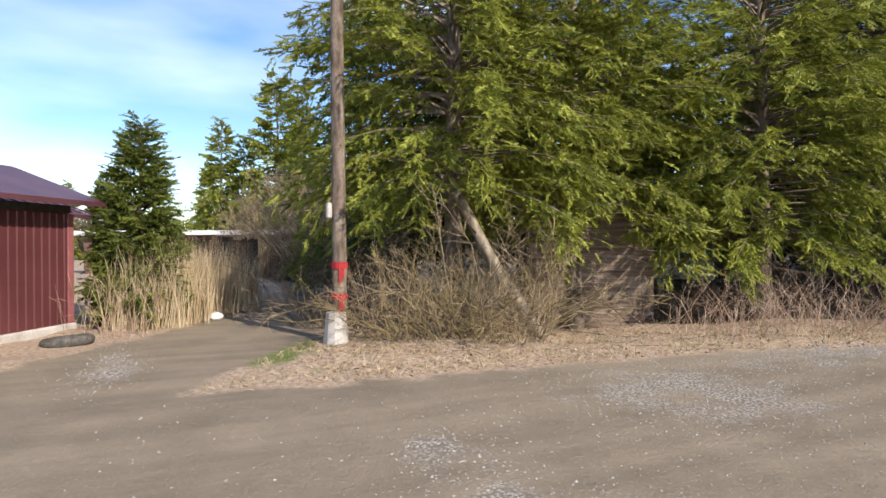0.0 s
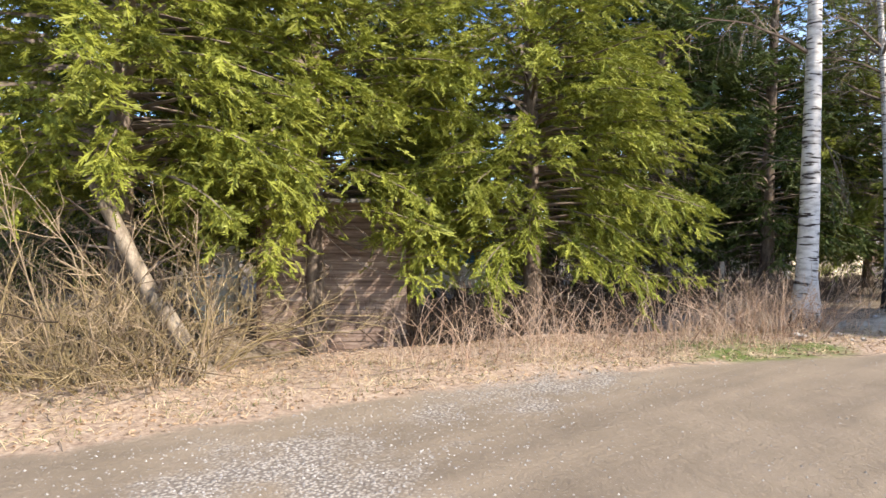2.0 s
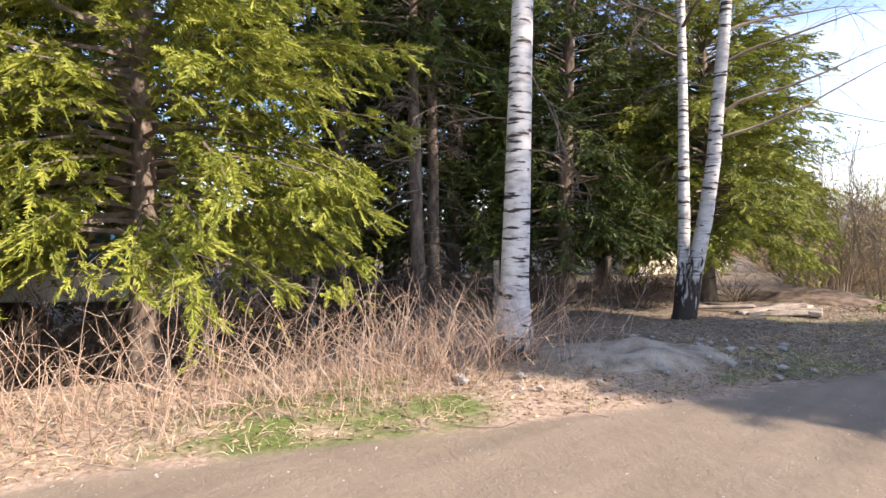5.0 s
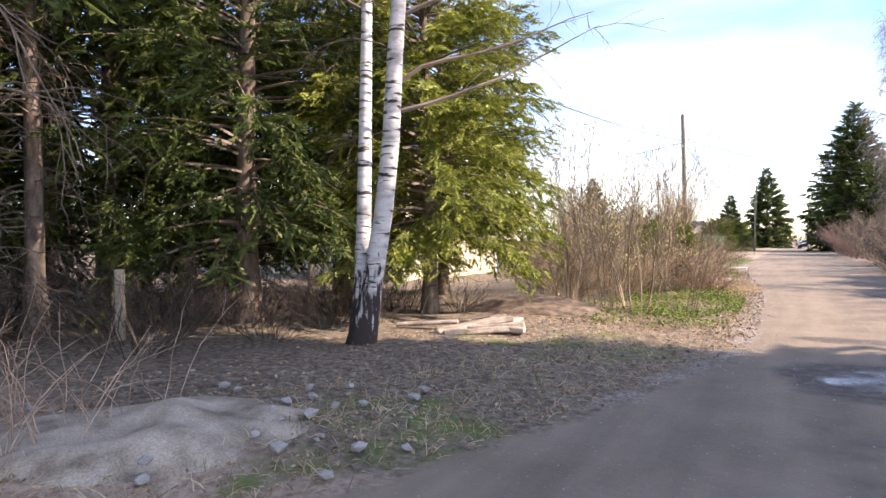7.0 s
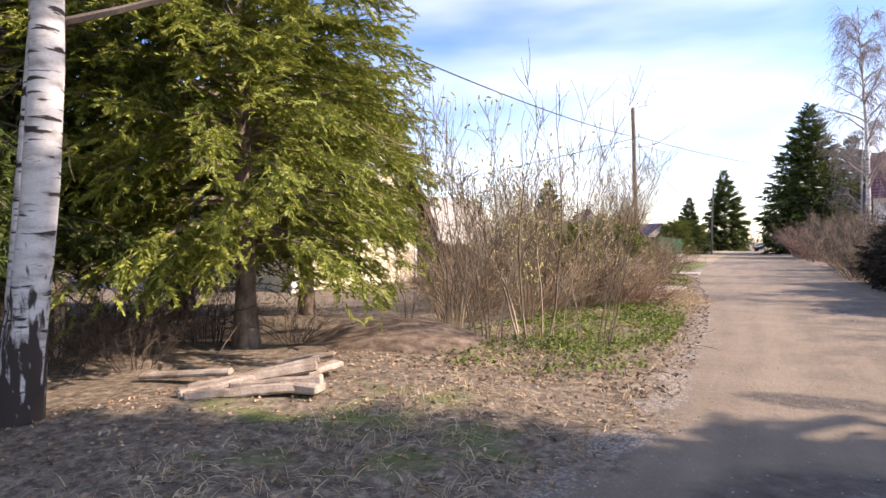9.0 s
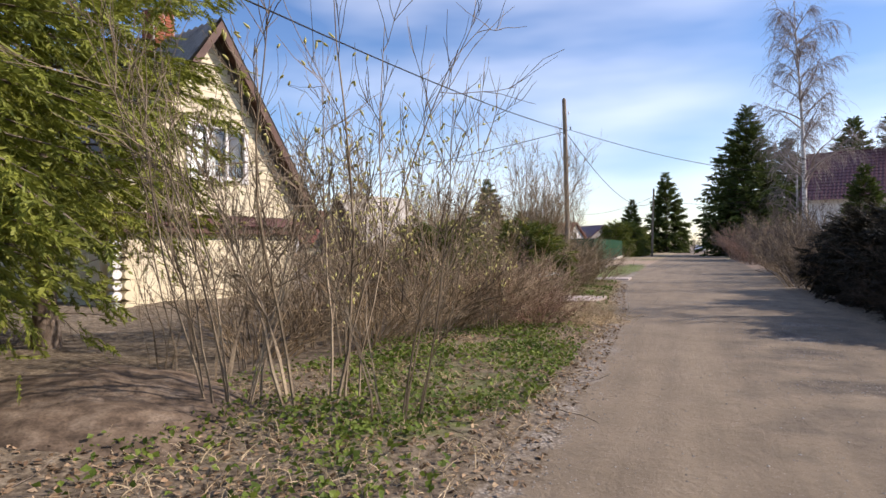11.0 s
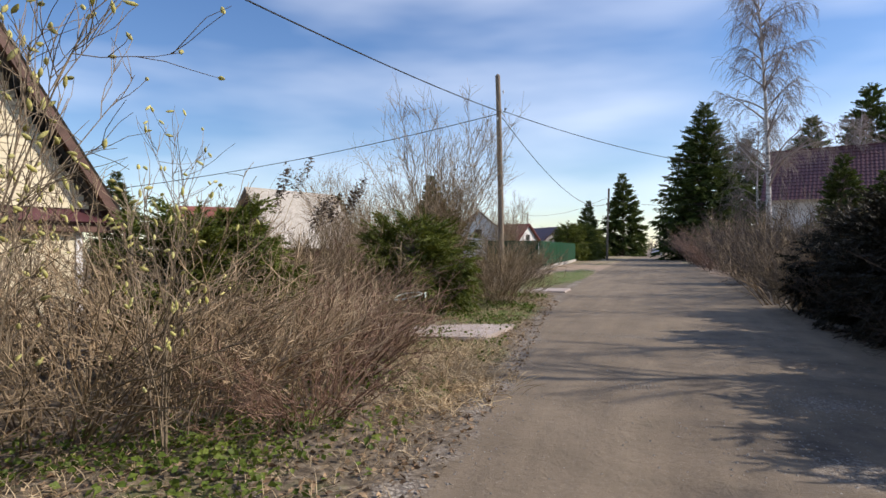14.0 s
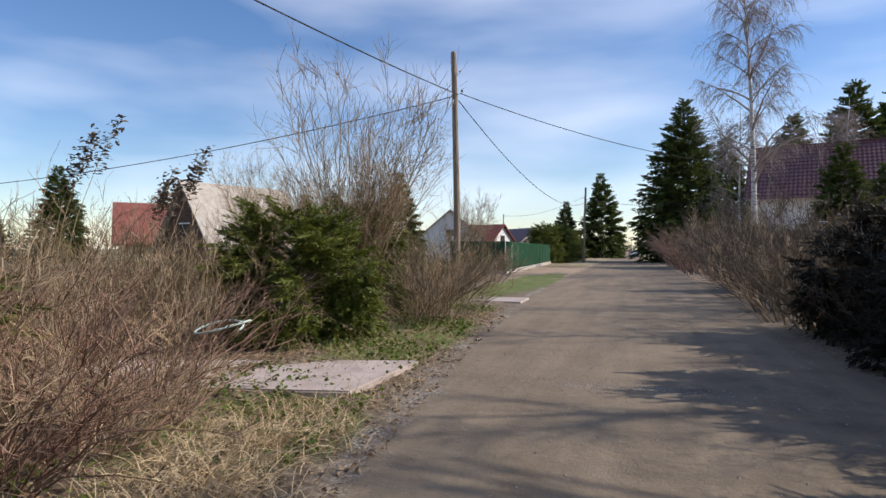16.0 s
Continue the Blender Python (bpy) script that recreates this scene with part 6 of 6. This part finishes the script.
# dark evergreen hedge further on
for i in range(9):
    spruce(YOUNG, -8.5 + 0.5 * (i % 3), 86 + 2.3 * i, i * 40, "dark evergreen hedge bush beside the far road", "hedge spruces", 1.55)
# far trees closing the view
FARTREE = shrub_meshes(121, 26, 8.0, 0.5, M_TWIG_DARK, twigs=7, second=2, r=0.06, base=0.8, fine=0.03)[0]
rng = rng_of(122)
for i in range(46):
    a = radians(rng.uniform(-20, 115))
    d = rng.uniform(70, 170)
    x, y = -math.sin(a) * d, math.cos(a) * d
    if -10 < x < 12:
        continue
    if i % 3 == 0:
        spruce(FARD, x, y, i * 30, "distant dark spruce on the skyline", "skyline trees", rng.uniform(0.45, 0.7))
    else:
        shrub(FARTREE, x, y, i * 50, "distant leafless tree on the skyline", "tree", "skyline trees", rng.uniform(0.5, 0.9), "bare_tree")
for i in range(34):
    a, d = radians(58 + 1.75 * i + rng.uniform(-1, 1)), rng.uniform(58, 80)
    x, y = -math.sin(a) * d, math.cos(a) * d - 8
    if i % 3 == 1:
        spruce(FAR, x, y, i * 30, "distant spruce in the wood behind the gardens", "skyline trees", rng.uniform(0.5, 0.75))
    else:
        shrub(FARTREE, x, y, i * 50, "distant leafless tree in the wood", "tree", "skyline trees", rng.uniform(0.55, 0.85), "bare_tree")
for x, y in ((-1.5, 175), (3, 180), (0.5, 190), (5, 170), (-5, 172)):
    shrub(FARTREE, x, y, x * 50, "distant leafless tree at the road's end", "tree", "skyline trees", 0.6, "bare_tree")


def parked_car(x, y, turn):
    e = thing("car", "small silver car far down the road", "car", pose(x, y, 0, 0, 0, turn))
    q = bmesh.new()
    prism(q, [(-2.0, 0.3), (-2.0, 0.75), (-1.2, 0.9), (-0.6, 1.4), (0.9, 1.42), (1.6, 0.95), (2.0, 0.85), (2.0, 0.3)], -0.82, 0.82)
    bmesh.ops.bevel(q, geom=list(q.edges), offset=0.06, segments=2, affect="EDGES")
    part("body", q, M_CAR, e)
    q = bmesh.new()
    prism(q, [(-1.05, 0.93), (-0.55, 1.34), (0.85, 1.36), (1.4, 0.97)], -0.835, 0.835)
    part("glasshouse", q, M_DARK, e, "dark windows")
    for sx in (-1.25, 1.25):
        for sy in (-0.76, 0.76):
            q = bmesh.new()
            bmesh.ops.create_cone(q, cap_ends=True, segments=18, radius1=0.31, radius2=0.31, depth=0.2, matrix=Matrix.Translation((sx, sy, 0.31)) @ Matrix.Rotation(radians(90), 4, "X"))
            part("wheel", q, M_RUBBER, e)
    for sy in (-0.6, 0.6):
        box_part("headlight", (-2.03, -1.96, sy - 0.16, sy + 0.16, 0.6, 0.74), M_WHITE, e)


parked_car(1.6, 128, 80)

# ---- ground cover ----
def scatter(rng, n, x0, x1, y0, y1, off_lo, off_hi):
    """Places off the road by between off_lo and off_hi metres."""
    x, y = rng.uniform(x0, x1, n), rng.uniform(y0, y1, n)
    o = -road_amount(x, y)
    k = (o > off_lo) & (o < off_hi)
    return x[k], y[k]


def stuff(name, label, category, v, f, mat):
    return tagged(ob_of(name, mesh_of(name, v, f, mat)), label, category, kind="stuff")


def grass(name, label, rng, x, y, height, per, mat, spread=0.05, lean=0.5, width=0.004):
    n = len(x)
    i = np.repeat(np.arange(n), per)
    p = np.stack([x[i], y[i], ground_z(x[i], y[i])], -1) + rng.normal(0, spread, (len(i), 3)) * np.array((1, 1, 0))
    p[:, 2] -= 0.01
    d = rng.normal(0, lean, (len(i), 3))
    d[:, 2] = 1
    hh = np.broadcast_to(np.asarray(height, float), (n,))[i] * rng.uniform(0.5, 1.2, len(i))
    pts, _ = grow(p, d, hh, 0.001, 0.001, rng, 4, np.stack([d[:, 0] * 0.9, d[:, 1] * 0.9, np.full(len(i), -0.7)], -1), 0.08)
    s = unit(np.cross(pts[:, -1] - pts[:, 0], rng.normal(0, 1, (len(i), 3)))) * width
    w = np.array((1.0, 0.85, 0.55, 0.08))
    v = np.stack([pts + s[:, None] * w[:, None], pts - s[:, None] * w[:, None]], 2).reshape(-1, 3)
    b = (np.arange(len(i)) * 8)[:, None]
    f = np.concatenate([np.stack([b[:, 0] + 2 * k, b[:, 0] + 2 * k + 1, b[:, 0] + 2 * k + 3, b[:, 0] + 2 * k + 2], -1) for k in range(3)])
    stuff(name, label, "grass", v, f, mat)


def litter(name, label, rng, x, y, size, mat, lift=0.012, aspect=0.55, flat=0.3):
    p = np.stack([x, y, ground_z(x, y) + lift * rng.uniform(0.3, 2.2, len(x))], -1)
    v, f = flakes(rng, p, size, flat, aspect)
    stuff(name, label, "leaves", v, f, mat)


rng = rng_of(201)
# dead canes by the corner and round the first birch
x, y = scatter(rng, 5200, -7.6, -4.2, -4.2, 6.4, 0.6, 2.3)
k = rng.random(len(x)) < np.clip((y + 5.0) / 6, 0.25, 0.9)
x, y = np.concatenate([x[k][:620], rng.normal(-5.3, 0.55, 330), rng.normal(-11.0, 0.5, 90)]), np.concatenate([y[k][:620], rng.normal(3.9, 0.75, 330), rng.normal(-11.3, 0.35, 90)])
p = np.stack([x, y, ground_z(x, y) - 0.02], -1)
d = rng.normal(0, 0.3, p.shape)
d[:, 2] = 1
h = rng.uniform(0.3, 1.0, len(x)) ** 1.2 * 1.25
ps, rs = grow(p, d, h, rng.uniform(0.003, 0.0065, len(x)), 0.0018, rng, 7, np.stack([d[:, 0] * 1.2, d[:, 1] * 1.2, np.full(len(x), -0.5)], -1), 0.13)
s0, sd, g, i = sprout(ps, 2, rng, 0.35, 0.95, 0.6, 0.3)
pt, rt = grow(s0, sd, h[i] * rng.uniform(0.1, 0.35, len(i)), 0.0028, 0.0012, rng, 4, (0, 0, 0), 0.16)
v, f = joined(tubes(ps, rs, 4), tubes(pt, rt, 3))
M_CANE = material("pinkish_dry_cane", [(0.26, 0.165, 0.11), (0.43, 0.30, 0.21), (0.58, 0.46, 0.35)], scale=3, bump=0, random_value=0.35)
stuff("dead_canes", "pale reddish dead raspberry canes on the verge", "canes", v, f, M_CANE)
# dead reeds by the side track
x, y = rng.uniform(-14.2, -10.9, 1500), rng.uniform(-11.6, -8.2, 1500)
o = to_line(x, y, SIDE)
k = (o > 1.25) & (o < 2.3) & (y < -0.55 * (x + 12.0) - 9.2)
grass("dead_reeds", "tall pale dead reeds before the board fence", rng, x[k], y[k], 1.45, 5, M_STRAW, 0.08, 0.10, 0.006)
# dry grass on the verges
x, y = scatter(rng, 9000, -9.5, -0.2, -10.5, 14, 0.15, 2.4)
grass("dry_grass", "flattened straw-coloured dry grass on the verge", rng, x[:3600], y[:3600], 0.16, 5, M_STRAW, 0.06, 1.1, 0.0035)
x, y = scatter(rng, 9000, -6.5, -0.4, 14, 36, 0.2, 3.2)
grass("dry_grass", "straw-coloured dry grass along the gardens", rng, x[:3000], y[:3000], 0.17, 5, M_STRAW, 0.06, 1.0, 0.0035)
x, y = np.concatenate([rng.normal(-1.75, 0.28, 200), rng.normal(-1.3, 0.25, 200)]), np.concatenate([rng.normal(24.7, 0.6, 200), rng.normal(23.1, 0.55, 200)])
grass("dry_grass", "thick tuft of bleached dead grass by the slab", rng, x, y, 0.34, 9, M_STRAW, 0.07, 1.2, 0.004)
x, y = scatter(rng, 4000, -9, -2, -10, 12, 0.2, 1.6)
k = rng.random(len(x)) < 0.5
grass("green_grass", "short fresh green grass blades on the verge", rng, x[k][:900], y[k][:900], 0.09, 6, M_LEAF_GREEN, 0.07, 0.5, 0.003)
# ground elder and nettles coming up
x, y = scatter(rng, 60000, -5.2, -0.4, 13.2, 22.5, 0.35, 4.0)
k = rng.random(len(x)) < np.clip(1.45 - ((x + 2.1) / 1.7) ** 2 - ((y - 17.6) / 4.2) ** 2, 0, 1)
k &= np.sin(x * 3.1 + 1.3 * y) + np.sin(y * 2.3 - x * 1.7) + rng.normal(0, 0.9, len(x)) > -0.5
x, y = x[k][:7000], y[k][:7000]
litter("fresh_herbs", "carpet of fresh green ground elder under shrubs", rng, x, y, 0.058, M_LEAF_GREEN, 0.045, 0.75, 0.5)
x, y = scatter(rng, 12000, -4.0, -1.0, 22.5, 36, 0.4, 2.4)
k = rng.random(len(x)) < 0.5 + 0.5 * np.sin(y * 2.1 + x)
litter("fresh_herbs", "patches of fresh green weeds on the verge", rng, x[k][:3600], y[k][:3600], 0.065, M_LEAF_GREEN, 0.04, 0.7, 0.5)
# leaf litter
x, y = scatter(rng, 40000, -9.5, -0.2, -9, 14, 0.05, 4.5)
litter("leaf_litter", "brown dead leaves scattered over the verge", rng, x[:11000], y[:11000], 0.05, M_LEAF_DRY, 0.008)
x, y = scatter(rng, 40000, -6, -0.2, 13, 34, -0.05, 3.5)
litter("leaf_litter", "brown dead leaves scattered along the gardens", rng, x[:11000], y[:11000], 0.055, M_LEAF_DRY, 0.008)
# gravel grains
xs, ys = [], []
for cx, cy, rx, ry, top in GRAVEL:
    n = int(700 * max(rx, 0.6) * max(ry, 0.6))
    xs.append(rng.normal(cx, rx * 0.6, n))
    ys.append(rng.normal(cy, ry * 0.6, n))
for cx, cy, rx, ry in ((1.75, 22.3, 0.5, 0.6), (2.0, 20.4, 0.6, 0.6), (0.7, 23.9, 0.3, 0.25), (2.2, 18.3, 0.7, 0.4)):
    xs.append(rng.normal(cx, rx * 0.6, 160))
    ys.append(rng.normal(cy, ry * 0.6, 160))
yy = rng.uniform(10, 36, 3200)
xs.append(edge_x(ROAD_L, yy) + rng.normal(-0.08, 0.2, 3200))
ys.append(yy)
x, y = rng.uniform(-5.5, 3.4, 9000), rng.uniform(-11, 36, 9000)
k = road_amount(x, y) > 0.1
xs.append(x[k])
ys.append(y[k])
x, y = np.concatenate(xs), np.concatenate(ys)
n = len(x)
c = np.stack([x, y, ground_z(x, y)], -1)
s = rng.uniform(0.003, 0.013, n)
oct_v = np.array(((1, 0, 0), (0, 1, 0), (-1, 0, 0), (0, -1, 0), (0, 0, 0.8), (0, 0, -0.5)))
v = c[:, None] + oct_v[None] * s[:, None, None] * rng.uniform(0.6, 1.4, (n, 6, 1))
tri = np.array(((0, 1, 4), (1, 2, 4), (2, 3, 4), (3, 0, 4)))
f = (tri[None] + (np.arange(n) * 6)[:, None, None]).reshape(-1, 3)
stuff("gravel", "pale loose gravel strewn over the road", "gravel", v.reshape(-1, 3), f, M_STONE)
# fallen twigs
x, y = scatter(rng, 2500, -8, -0.5, -7, 30, 0.1, 3)
x, y = x[:420], y[:420]
d = rng.normal(0, 1, (len(x), 3)) * np.array((1, 1, 0.06))
ps, rs = grow(np.stack([x, y, ground_z(x, y) + 0.015], -1), d, rng.uniform(0.1, 0.6, len(x)), 0.004, 0.002, rng, 5, (0, 0, 0), 0.12)
v, f = tubes(ps, rs, 4)
stuff("fallen_twigs", "thin fallen twigs lying in litter", "twigs", v, f, M_BRANCH)
